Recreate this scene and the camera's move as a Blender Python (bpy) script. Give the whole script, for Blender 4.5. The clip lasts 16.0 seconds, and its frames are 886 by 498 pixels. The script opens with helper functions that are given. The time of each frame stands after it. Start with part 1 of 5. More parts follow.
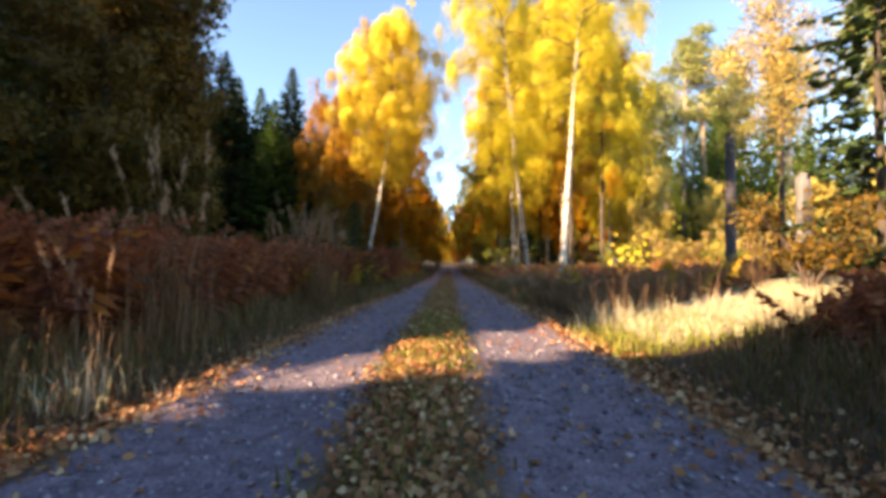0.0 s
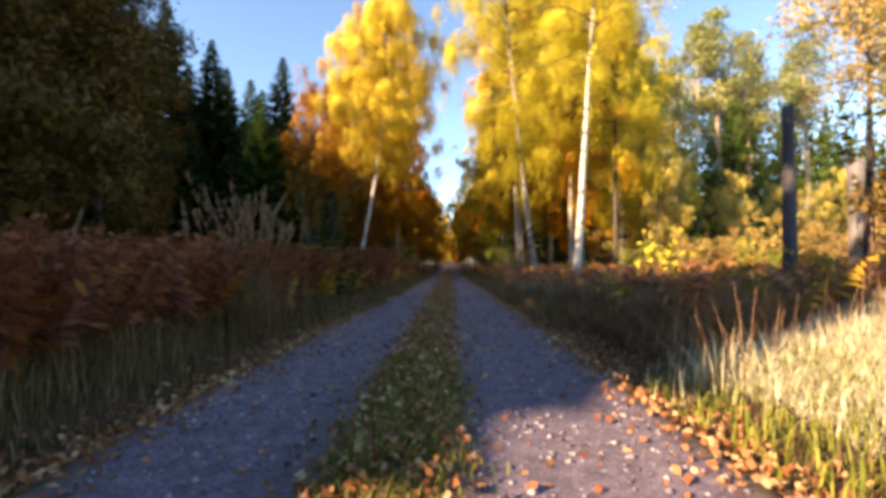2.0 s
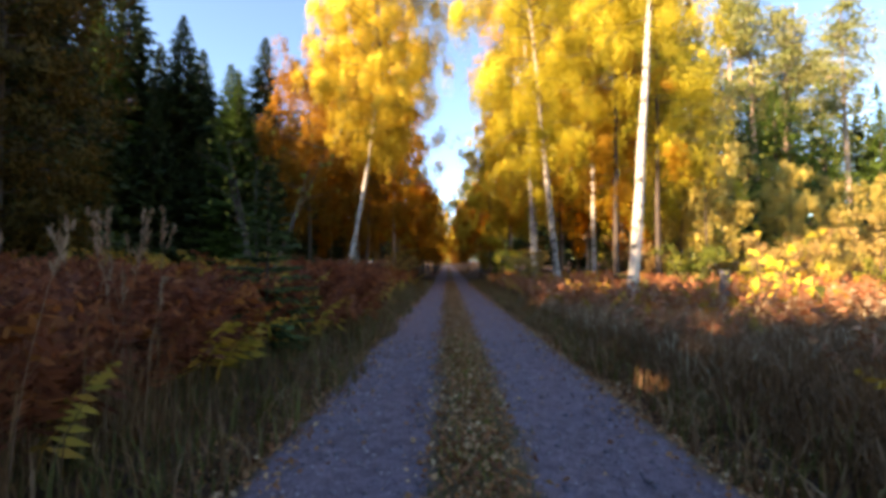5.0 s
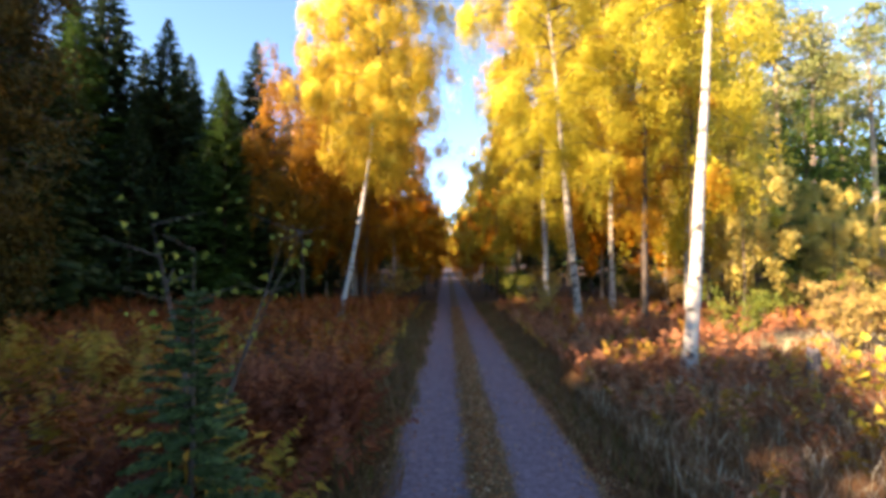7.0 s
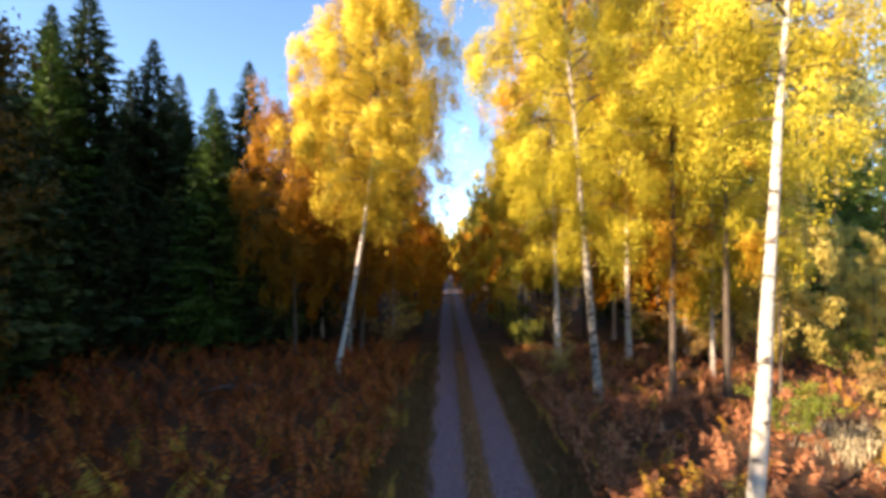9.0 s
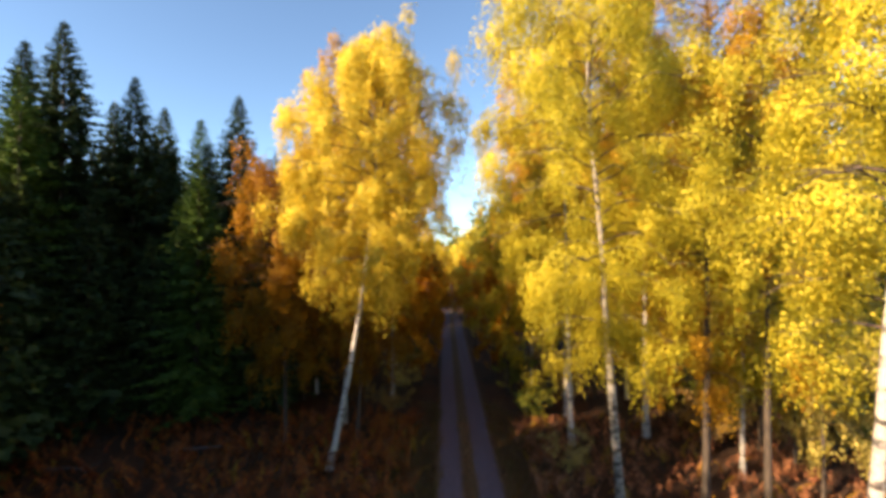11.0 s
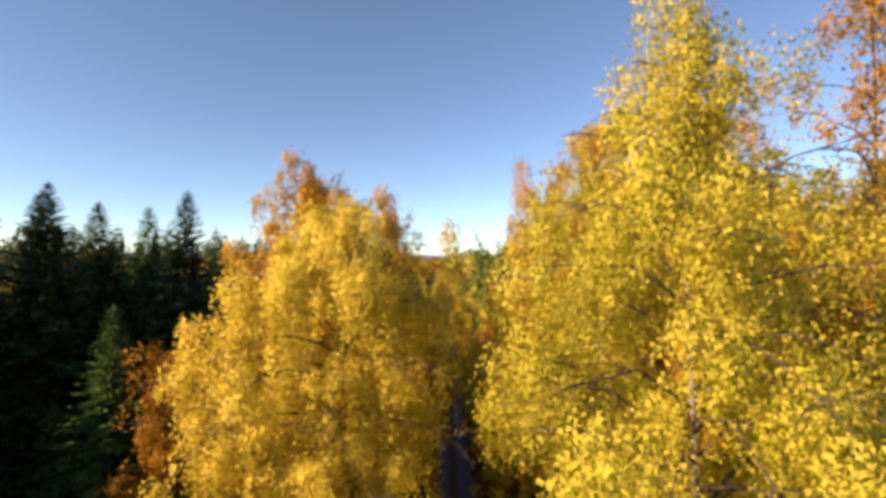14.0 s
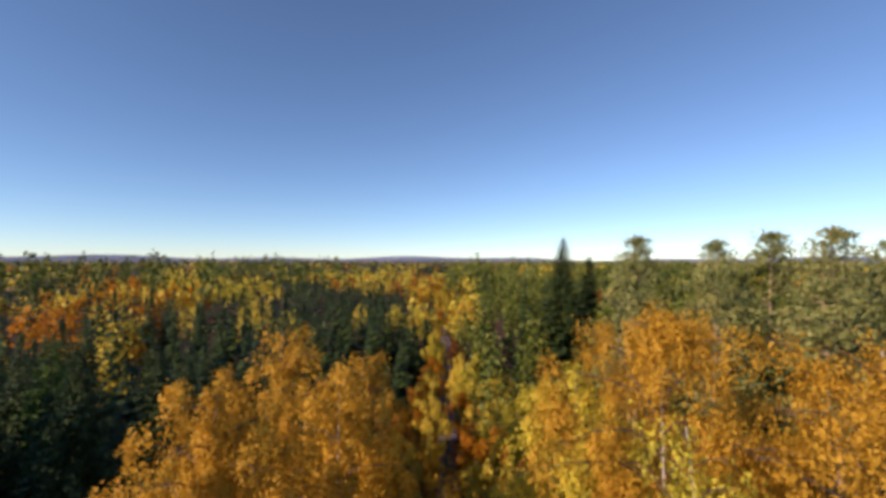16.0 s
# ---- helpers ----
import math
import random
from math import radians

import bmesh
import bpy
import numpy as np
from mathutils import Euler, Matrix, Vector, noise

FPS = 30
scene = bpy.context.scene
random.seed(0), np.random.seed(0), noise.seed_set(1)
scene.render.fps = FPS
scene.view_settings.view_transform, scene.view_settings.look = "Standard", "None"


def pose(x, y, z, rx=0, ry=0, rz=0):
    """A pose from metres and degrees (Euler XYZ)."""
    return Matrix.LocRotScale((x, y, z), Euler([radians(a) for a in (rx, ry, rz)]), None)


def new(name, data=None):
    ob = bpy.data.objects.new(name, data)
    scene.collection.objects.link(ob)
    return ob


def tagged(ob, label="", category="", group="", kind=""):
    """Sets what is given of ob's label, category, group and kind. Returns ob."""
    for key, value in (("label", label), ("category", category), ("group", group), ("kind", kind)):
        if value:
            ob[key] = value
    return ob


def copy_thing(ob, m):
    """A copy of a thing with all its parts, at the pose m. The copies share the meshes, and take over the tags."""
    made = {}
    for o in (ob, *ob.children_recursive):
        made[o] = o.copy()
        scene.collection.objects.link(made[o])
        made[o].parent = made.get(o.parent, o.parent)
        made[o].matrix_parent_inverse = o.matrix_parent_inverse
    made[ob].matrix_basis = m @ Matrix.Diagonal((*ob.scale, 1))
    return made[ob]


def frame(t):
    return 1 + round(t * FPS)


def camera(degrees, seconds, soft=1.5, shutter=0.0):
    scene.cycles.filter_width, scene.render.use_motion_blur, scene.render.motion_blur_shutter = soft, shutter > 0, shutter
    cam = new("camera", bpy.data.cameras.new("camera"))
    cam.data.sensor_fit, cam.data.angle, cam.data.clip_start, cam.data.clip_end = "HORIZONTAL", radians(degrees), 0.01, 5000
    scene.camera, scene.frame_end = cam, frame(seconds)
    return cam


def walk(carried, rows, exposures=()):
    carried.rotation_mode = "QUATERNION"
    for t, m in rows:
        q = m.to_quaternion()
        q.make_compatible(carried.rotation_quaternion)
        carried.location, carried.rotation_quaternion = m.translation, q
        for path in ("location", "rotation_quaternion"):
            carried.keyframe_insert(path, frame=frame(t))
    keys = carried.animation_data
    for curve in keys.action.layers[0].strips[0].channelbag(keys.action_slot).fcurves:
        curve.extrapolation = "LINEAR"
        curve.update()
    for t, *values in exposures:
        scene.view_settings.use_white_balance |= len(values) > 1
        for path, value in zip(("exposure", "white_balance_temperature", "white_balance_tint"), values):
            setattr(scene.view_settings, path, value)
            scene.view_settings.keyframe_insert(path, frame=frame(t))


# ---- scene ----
# Camera: seconds, eye, then yaw, pitch and roll in degrees.
cam = camera(90.0, 16.0, soft=4.1)
PATH = [
    (0, 0.000, 0.000, 0.802, 0.86, 1.74, 0.21),
    (0.5, 0.006, 0.575, 0.825, 0.84, 1.72, 0.18),
    (1, 0.020, 1.209, 0.861, 0.86, 1.69, 0.05),
    (1.5, 0.047, 1.848, 0.878, 0.89, 1.67, 0.05),
    (2, 0.069, 2.505, 0.891, 0.90, 1.64, -0.02),
    (2.5, 0.064, 3.165, 0.904, 0.86, 1.64, 0.02),
    (3, 0.023, 3.978, 0.914, 0.81, 1.63, 0.03),
    (3.5, -0.022, 4.797, 0.921, 0.77, 1.62, 0.05),
    (4, -0.115, 5.662, 0.961, 0.72, 1.60, 0.01),
    (6.5, -0.681, 9.109, 2.391, 0.52, 1.62, -0.16),
    (7, -0.739, 9.673, 2.913, 0.50, 1.63, -0.12),
    (7.5, -0.802, 10.221, 3.496, 0.45, 1.63, -0.13),
    (8, -0.878, 10.722, 4.160, 0.43, 1.57, -0.09),
    (8.5, -0.933, 11.164, 4.940, 0.42, 1.47, -0.07),
    (11, -1.290, 13.503, 9.790, 0.16, 0.86, 0.05),
    (11.5, -1.210, 14.225, 10.991, 0.11, 0.91, 0.04),
    (12, -1.111, 15.051, 12.286, 0.13, 0.99, 0.03),
    (12.5, -1.065, 16.007, 13.651, 0.18, 1.07, -0.02),
    (13, -1.043, 17.119, 15.134, 0.18, 1.06, 0.11),
    (13.5, -1.038, 18.405, 16.559, 0.17, 1.10, 0.15),
    (14, -1.032, 19.869, 18.061, 0.14, 1.18, 0.21),
    (14.5, -1.003, 21.531, 19.777, 0.19, 1.21, 0.20),
    (15, -0.948, 23.321, 21.701, 0.17, 1.16, 0.27),
    (15.5, -0.823, 25.271, 23.773, 0.17, 1.18, 0.19),
    (16, -0.635, 27.301, 26.101, 0.17, 1.32, 0.16),
]
walk(
    cam,
    [(t, pose(x, y, z, 90 + pitch, -roll, yaw)) for t, x, y, z, yaw, pitch, roll in PATH],
    exposures=[(0, 2.2, 9500, 23), (1.5, 1.96, 8900, 23), (3, 1.93, 9500, 26), (4, 2.02, 9400, 26), (6.8, 2.29, 8100, 24), (8.5, 2.05, 7900, 22), (11, 1.47, 8600, 21), (12.5, 1.21, 8600, 24), (14.5, 0.6, 8200, 31), (16, 0.22, 7200, 31)],
)

# ---------------------------------------------------------------- light
SUN_ELEVATION = radians(25)
LIGHT = Vector((0.846, 0.533, 0.0))  # the way the light travels over the ground
world = bpy.data.worlds.new("world")
scene.world = world
world.use_nodes = True
wn = world.node_tree
sky = wn.nodes.new("ShaderNodeTexSky")
sky.sky_type = "NISHITA"
sky.sun_disc = False
sky.sun_elevation = SUN_ELEVATION
sky.sun_rotation = math.atan2(-LIGHT.x, -LIGHT.y)
sky.air_density, sky.dust_density, sky.ozone_density = 0.75, 0.0, 7.0
clear = wn.nodes.new("ShaderNodeMix")
clear.data_type, clear.blend_type = "RGBA", "MULTIPLY"
clear.inputs[0].default_value = 1.0
wn.links.new(sky.outputs["Color"], clear.inputs[6])
clear.inputs[7].default_value = (1.06, 1.11, 0.95, 1.0)
wn.links.new(clear.outputs[2], wn.nodes["Background"].inputs["Color"])
wn.nodes["Background"].inputs["Strength"].default_value = 0.142

sun_data = bpy.data.lights.new("sun", "SUN")
sun_data.energy, sun_data.angle, sun_data.color = 5.0, radians(0.6), (1.0, 0.86, 0.64)
sun = new("sun", sun_data)
down = Vector((LIGHT.x * math.cos(SUN_ELEVATION), LIGHT.y * math.cos(SUN_ELEVATION), -math.sin(SUN_ELEVATION)))
sun.matrix_world = Matrix.Translation((-40, -30, 60)) @ down.to_track_quat("-Z", "Y").to_matrix().to_4x4()

RNG = np.random.default_rng(11)


# ---------------------------------------------------------------- materials
def nodes_of(name):
    m = bpy.data.materials.new(name)
    m.use_nodes = True
    return m, m.node_tree, m.node_tree.nodes["Principled BSDF"]


def ramp_node(tree, stops):
    r = tree.nodes.new("ShaderNodeValToRGB")
    r.color_ramp.elements[0].position, r.color_ramp.elements[0].color = stops[0][0], (*stops[0][1], 1)
    r.color_ramp.elements[1].position, r.color_ramp.elements[1].color = stops[-1][0], (*stops[-1][1], 1)
    for at, colour in stops[1:-1]:
        e = r.color_ramp.elements.new(at)
        e.color = (*colour, 1)
    return r


def noise_node(tree, scale, detail=3.0, rough=0.55, space="Object"):
    c = tree.nodes.new("ShaderNodeTexCoord")
    n = tree.nodes.new("ShaderNodeTexNoise")
    n.inputs["Scale"].default_value, n.inputs["Detail"].default_value, n.inputs["Roughness"].default_value = scale, detail, rough
    tree.links.new(c.outputs[space], n.inputs["Vector"])
    return n


def mixed(tree, kind, fac, a, b):
    m = tree.nodes.new("ShaderNodeMix")
    m.data_type, m.blend_type = "RGBA", kind
    for sock, v in ((m.inputs["Factor"], fac), (m.inputs["A"], a), (m.inputs["B"], b)):
        if isinstance(v, bpy.types.NodeSocket):
            tree.links.new(v, sock)
        elif isinstance(v, (int, float)):
            sock.default_value = v
        else:
            sock.default_value = (*v, 1)
    return m.outputs["Result"]


def leaf_material(name, colours, through_light=0.38, patch=0.55, patch_scale=0.6, rough=0.6, tone=(0.86, 1.1)):
    """Foliage: a colour for each leaf, patches over the crown, a shift from tree to tree, some light let through."""
    m, t, p = nodes_of(name)
    g = t.nodes.new("ShaderNodeNewGeometry")
    step = 1.0 / max(1, len(colours) - 1)
    r = ramp_node(t, [(i * step, c) for i, c in enumerate(colours)])
    n = noise_node(t, patch_scale, 2.0)
    o = t.nodes.new("ShaderNodeObjectInfo")
    add = t.nodes.new("ShaderNodeMath")
    add.operation = "MULTIPLY_ADD"
    t.links.new(n.outputs["Fac"], add.inputs[0])
    add.inputs[1].default_value = patch * 2
    shift = t.nodes.new("ShaderNodeMath")
    shift.operation = "MULTIPLY_ADD"
    t.links.new(g.outputs["Random Per Island"], shift.inputs[0])
    shift.inputs[1].default_value, shift.inputs[2].default_value = 1 - patch, -patch * 0.75
    t.links.new(shift.outputs[0], add.inputs[2])
    more = t.nodes.new("ShaderNodeMath")
    more.operation = "MULTIPLY_ADD"
    t.links.new(o.outputs["Random"], more.inputs[0])
    more.inputs[1].default_value = 0.22
    t.links.new(add.outputs[0], more.inputs[2])
    t.links.new(more.outputs[0], r.inputs["Fac"])
    v = t.nodes.new("ShaderNodeMapRange")
    t.links.new(g.outputs["Random Per Island"], v.inputs["Value"])
    v.inputs["To Min"].default_value, v.inputs["To Max"].default_value = tone
    hsv = t.nodes.new("ShaderNodeHueSaturation")
    t.links.new(v.outputs["Result"], hsv.inputs["Value"])
    t.links.new(r.outputs["Color"], hsv.inputs["Color"])
    t.links.new(hsv.outputs["Color"], p.inputs["Base Color"])
    p.inputs["Roughness"].default_value = rough
    p.inputs["Specular IOR Level"].default_value = 0.25
    tr = t.nodes.new("ShaderNodeBsdfTranslucent")
    t.links.new(hsv.outputs["Color"], tr.inputs["Color"])
    mix = t.nodes.new("ShaderNodeMixShader")
    mix.inputs["Fac"].default_value = through_light
    t.links.new(p.outputs[0], mix.inputs[1])
    t.links.new(tr.outputs[0], mix.inputs[2])
    t.links.new(mix.outputs[0], t.nodes["Material Output"].inputs["Surface"])
    return m


def bark_material(name, pale, dark, band=(6, 6, 1.6), cut=(0.48, 0.6), rough=0.8, bump=0.4):
    m, t, p = nodes_of(name)
    c = t.nodes.new("ShaderNodeTexCoord")
    mp = t.nodes.new("ShaderNodeMapping")
    mp.inputs["Scale"].default_value = band
    t.links.new(c.outputs["Object"], mp.inputs["Vector"])
    n = t.nodes.new("ShaderNodeTexNoise")
    n.inputs["Scale"].default_value, n.inputs["Detail"].default_value = 1.3, 5
    t.links.new(mp.outputs["Vector"], n.inputs["Vector"])
    r = ramp_node(t, [(cut[0], pale), (cut[1], dark)])
    t.links.new(n.outputs["Fac"], r.inputs["Fac"])
    g = noise_node(t, 25, 3)
    col = mixed(t, "MULTIPLY", 0.5, r.outputs["Color"], g.outputs["Color"])
    t.links.new(col, p.inputs["Base Color"])
    p.inputs["Roughness"].default_value = rough
    b = t.nodes.new("ShaderNodeBump")
    b.inputs["Strength"].default_value, b.inputs["Distance"].default_value = bump, 0.03
    t.links.new(n.outputs["Fac"], b.inputs["Height"])
    t.links.new(b.outputs["Normal"], p.inputs["Normal"])
    return m


M_LEAF_LIME = leaf_material("leaf_lime_yellow", [(0.39, 0.345, 0.04), (0.56, 0.485, 0.052), (0.69, 0.57, 0.07), (0.66, 0.41, 0.042)])
M_LEAF_GOLD = leaf_material("leaf_gold", [(0.52, 0.372, 0.046), (0.67, 0.518, 0.066), (0.765, 0.61, 0.088), (0.58, 0.335, 0.04)])
M_LEAF_AMBER = leaf_material("leaf_amber", [(0.45, 0.23, 0.025), (0.57, 0.32, 0.033), (0.65, 0.39, 0.042), (0.5, 0.215, 0.024)])
M_LEAF_ORANGE = leaf_material("leaf_orange", [(0.30, 0.09, 0.01), (0.50, 0.18, 0.012), (0.60, 0.28, 0.015), (0.36, 0.12, 0.01)])
M_LEAF_RUST = leaf_material("leaf_rust", [(0.20, 0.08, 0.01), (0.33, 0.145, 0.014), (0.43, 0.22, 0.018), (0.26, 0.095, 0.01)])
M_LEAF_COPPER = leaf_material("leaf_copper", [(0.35, 0.16, 0.018), (0.48, 0.245, 0.025), (0.57, 0.325, 0.032), (0.40, 0.16, 0.017)])
M_LEAF_OLIVE = leaf_material("leaf_olive_brown", [(0.05, 0.045, 0.012), (0.10, 0.072, 0.015), (0.18, 0.098, 0.017), (0.16, 0.062, 0.012)])
M_LEAF_TAN = leaf_material("leaf_tan", [(0.30, 0.21, 0.06), (0.44, 0.32, 0.10), (0.52, 0.40, 0.14), (0.36, 0.19, 0.05)])
M_LEAF_BROWN = leaf_material("leaf_brown_tan", [(0.2, 0.12, 0.04), (0.32, 0.2, 0.07), (0.42, 0.28, 0.1), (0.3, 0.14, 0.04)])
M_LEAF_PALE = leaf_material("leaf_pale_yellow", [(0.42, 0.33, 0.08), (0.58, 0.47, 0.12), (0.68, 0.55, 0.17), (0.5, 0.31, 0.07)])
M_LEAF_GREEN = leaf_material("leaf_pale_green", [(0.07, 0.11, 0.025), (0.14, 0.18, 0.03), (0.30, 0.29, 0.05), (0.42, 0.32, 0.05)])
M_NEEDLE = leaf_material("spruce_needles", [(0.014, 0.029, 0.012), (0.027, 0.053, 0.018), (0.048, 0.082, 0.024), (0.08, 0.115, 0.03)], 0.1, 0.3)
M_NEEDLE_LIGHT = leaf_material("young_spruce_needles", [(0.035, 0.08, 0.017), (0.066, 0.135, 0.024), (0.105, 0.18, 0.034)], 0.15, 0.3)
M_NEEDLE_FRESH = leaf_material("fresh_spruce_needles", [(0.05, 0.105, 0.018), (0.095, 0.17, 0.028), (0.14, 0.22, 0.04)], 0.15, 0.3)
# lighter copy of the pine needles, sun and haze painted into the colour
M_PINE_LIT = leaf_material("pine_needles_lit_copy", [(0.09, 0.125, 0.04), (0.17, 0.205, 0.065), (0.25, 0.26, 0.085), (0.31, 0.28, 0.1)], 0.2, 0.3)
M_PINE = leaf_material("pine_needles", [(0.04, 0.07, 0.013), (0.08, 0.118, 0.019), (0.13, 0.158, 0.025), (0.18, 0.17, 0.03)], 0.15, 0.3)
M_BRACKEN = leaf_material("dead_bracken", [(0.13, 0.027, 0.010), (0.25, 0.058, 0.015), (0.345, 0.098, 0.02), (0.44, 0.18, 0.034)], 0.25, 0.4, 0.35)
M_BRACKEN_RED = leaf_material("red_bracken", [(0.095, 0.022, 0.014), (0.18, 0.044, 0.022), (0.26, 0.072, 0.03), (0.34, 0.13, 0.045)], 0.25, 0.4, 0.35)
M_BRACKEN_PALE = leaf_material("faded_bracken", [(0.15, 0.047, 0.022), (0.25, 0.086, 0.04), (0.35, 0.14, 0.068), (0.44, 0.22, 0.11)], 0.25, 0.4, 0.35)
M_BRACKEN_YELLOW = leaf_material("yellow_bracken", [(0.22, 0.16, 0.02), (0.4, 0.24, 0.03), (0.42, 0.17, 0.03)], 0.3, 0.3)
M_GRASS = leaf_material("verge_grass", [(0.052, 0.06, 0.014), (0.09, 0.09, 0.02), (0.14, 0.115, 0.03), (0.2, 0.145, 0.055)], 0.25, 0.4, 0.6)
M_GRASS_BROWN = leaf_material("autumn_grass", [(0.09, 0.046, 0.022), (0.165, 0.084, 0.04), (0.24, 0.125, 0.06), (0.31, 0.185, 0.095)], 0.25, 0.4, 0.6)
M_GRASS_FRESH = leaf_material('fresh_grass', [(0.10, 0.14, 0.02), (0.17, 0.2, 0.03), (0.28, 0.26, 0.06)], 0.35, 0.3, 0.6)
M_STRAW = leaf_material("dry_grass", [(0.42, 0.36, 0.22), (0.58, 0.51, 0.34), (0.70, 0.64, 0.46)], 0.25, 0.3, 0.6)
M_PLUME = leaf_material("grass_plumes", [(0.2, 0.10, 0.06), (0.29, 0.16, 0.095), (0.38, 0.23, 0.145)], 0.25, 0.3, 0.6)
M_LITTER = leaf_material("fallen_leaves", [(0.17, 0.055, 0.026), (0.28, 0.1, 0.04), (0.38, 0.175, 0.075), (0.55, 0.39, 0.23)], 0.12, 0.25, 2.0)
M_BIRCH = bark_material("birch_bark", (0.62, 0.58, 0.52), (0.07, 0.06, 0.055), (2.2, 2.2, 5.0), (0.52, 0.66), 0.6)
M_BIRCH_GREY = bark_material("grey_birch_bark", (0.46, 0.42, 0.37), (0.07, 0.06, 0.05), (2.2, 2.2, 4.0), (0.46, 0.62), 0.7)
M_BARK = bark_material("brown_bark", (0.13, 0.095, 0.07), (0.04, 0.03, 0.025), (8, 8, 1.5), (0.35, 0.65))
M_PINE_BARK = bark_material("pine_bark", (0.6, 0.44, 0.31), (0.22, 0.15, 0.11), (5, 5, 1.2), (0.4, 0.7))
M_DEADWOOD = bark_material("weathered_wood", (0.22, 0.2, 0.2), (0.08, 0.07, 0.072), (9, 9, 0.7), (0.35, 0.7))
# darker copy of the weathered wood, shade put into its grey
M_SHADED_WOOD = bark_material("dead_wood_shaded_copy", (0.115, 0.1, 0.115), (0.05, 0.043, 0.05), (9, 9, 0.7), (0.35, 0.7))
M_TWIG = bark_material("twig_bark", (0.16, 0.11, 0.085), (0.06, 0.04, 0.035), (5, 5, 5), (0.4, 0.6))


def ground_material():
    m, t, p = nodes_of("forest_floor")
    a, b, c = noise_node(t, 0.35, 4), noise_node(t, 6, 5), noise_node(t, 40, 4)
    r1 = ramp_node(t, [(0.3, (0.045, 0.025, 0.010)), (0.5, (0.085, 0.036, 0.014)), (0.7, (0.125, 0.05, 0.018))])
    t.links.new(a.outputs["Fac"], r1.inputs["Fac"])
    r2 = ramp_node(t, [(0.35, (0.35, 0.32, 0.28)), (0.65, (1.0, 0.95, 0.85))])
    t.links.new(b.outputs["Fac"], r2.inputs["Fac"])
    col = mixed(t, "MULTIPLY", 0.9, r1.outputs["Color"], r2.outputs["Color"])
    t.links.new(col, p.inputs["Base Color"])
    p.inputs["Roughness"].default_value = 0.95
    bp = t.nodes.new("ShaderNodeBump")
    bp.inputs["Strength"].default_value, bp.inputs["Distance"].default_value = 0.8, 0.05
    t.links.new(c.outputs["Fac"], bp.inputs["Height"])
    t.links.new(bp.outputs["Normal"], p.inputs["Normal"])
    return m


def road_material():
    """Two strips of grey gravel with mossy, leaf-strewn soil in the middle and along both edges."""
    m, t, p = nodes_of("gravel_track")
    c = t.nodes.new("ShaderNodeTexCoord")
    s = t.nodes.new("ShaderNodeSeparateXYZ")
    t.links.new(c.outputs["Object"], s.inputs[0])
    wob = noise_node(t, 2.2, 5, 0.65)
    x = t.nodes.new("ShaderNodeMath")
    x.operation = "MULTIPLY_ADD"
    t.links.new(wob.outputs["Fac"], x.inputs[0])
    x.inputs[1].default_value = 0.42
    t.links.new(s.outputs["X"], x.inputs[2])
    # distance from the middle of either wheel strip
    half = t.nodes.new("ShaderNodeMath")
    half.operation = "ADD"
    t.links.new(x.outputs[0], half.inputs[0])
    half.inputs[1].default_value = 0.15 - 0.21
    ab = t.nodes.new("ShaderNodeMath")
    ab.operation = "ABSOLUTE"
    t.links.new(half.outputs[0], ab.inputs[0])
    d = t.nodes.new("ShaderNodeMath")
    d.operation = "SUBTRACT"
    t.links.new(ab.outputs[0], d.inputs[0])
    d.inputs[1].default_value = 0.86
    ad = t.nodes.new("ShaderNodeMath")
    ad.operation = "ABSOLUTE"
    t.links.new(d.outputs[0], ad.inputs[0])
    mask = t.nodes.new("ShaderNodeMapRange")
    t.links.new(ad.outputs[0], mask.inputs["Value"])
    mask.inputs["From Min"].default_value, mask.inputs["From Max"].default_value = 0.46, 0.60
    grit, fine = noise_node(t, 60, 4, 0.7), noise_node(t, 9, 4)
    gr = ramp_node(t, [(0.3, (0.07, 0.054, 0.076)), (0.5, (0.155, 0.122, 0.165)), (0.72, (0.31, 0.255, 0.32))])
    t.links.new(grit.outputs["Fac"], gr.inputs["Fac"])
    fr = ramp_node(t, [(0.3, (0.45, 0.43, 0.42)), (0.68, (1.05, 1.03, 1.02))])
    t.links.new(fine.outputs["Fac"], fr.inputs["Fac"])
    gravel = mixed(t, "MULTIPLY", 0.9, gr.outputs["Color"], fr.outputs["Color"])
    soil = ramp_node(t, [(0.3, (0.05, 0.045, 0.018)), (0.5, (0.10, 0.06, 0.025)), (0.7, (0.16, 0.09, 0.035))])
    t.links.new(noise_node(t, 22, 4).outputs["Fac"], soil.inputs["Fac"])
    col = mixed(t, "MIX", mask.outputs["Result"], gravel, soil.outputs["Color"])
    t.links.new(col, p.inputs["Base Color"])
    p.inputs["Roughness"].default_value = 0.9
    bp = t.nodes.new("ShaderNodeBump")
    bp.inputs["Strength"].default_value, bp.inputs["Distance"].default_value = 0.7, 0.02
    t.links.new(grit.outputs["Fac"], bp.inputs["Height"])
    t.links.new(bp.outputs["Normal"], p.inputs["Normal"])
    return m


def stone_material():
    m, t, p = nodes_of("grey_stone")
    g = t.nodes.new("ShaderNodeNewGeometry")
    r = ramp_node(t, [(0, (0.07, 0.06, 0.075)), (0.6, (0.16, 0.14, 0.165)), (1, (0.36, 0.32, 0.35))])
    t.links.new(g.outputs["Random Per Island"], r.inputs["Fac"])
    t.links.new(r.outputs["Color"], p.inputs["Base Color"])
    p.inputs["Roughness"].default_value = 0.85
    return m


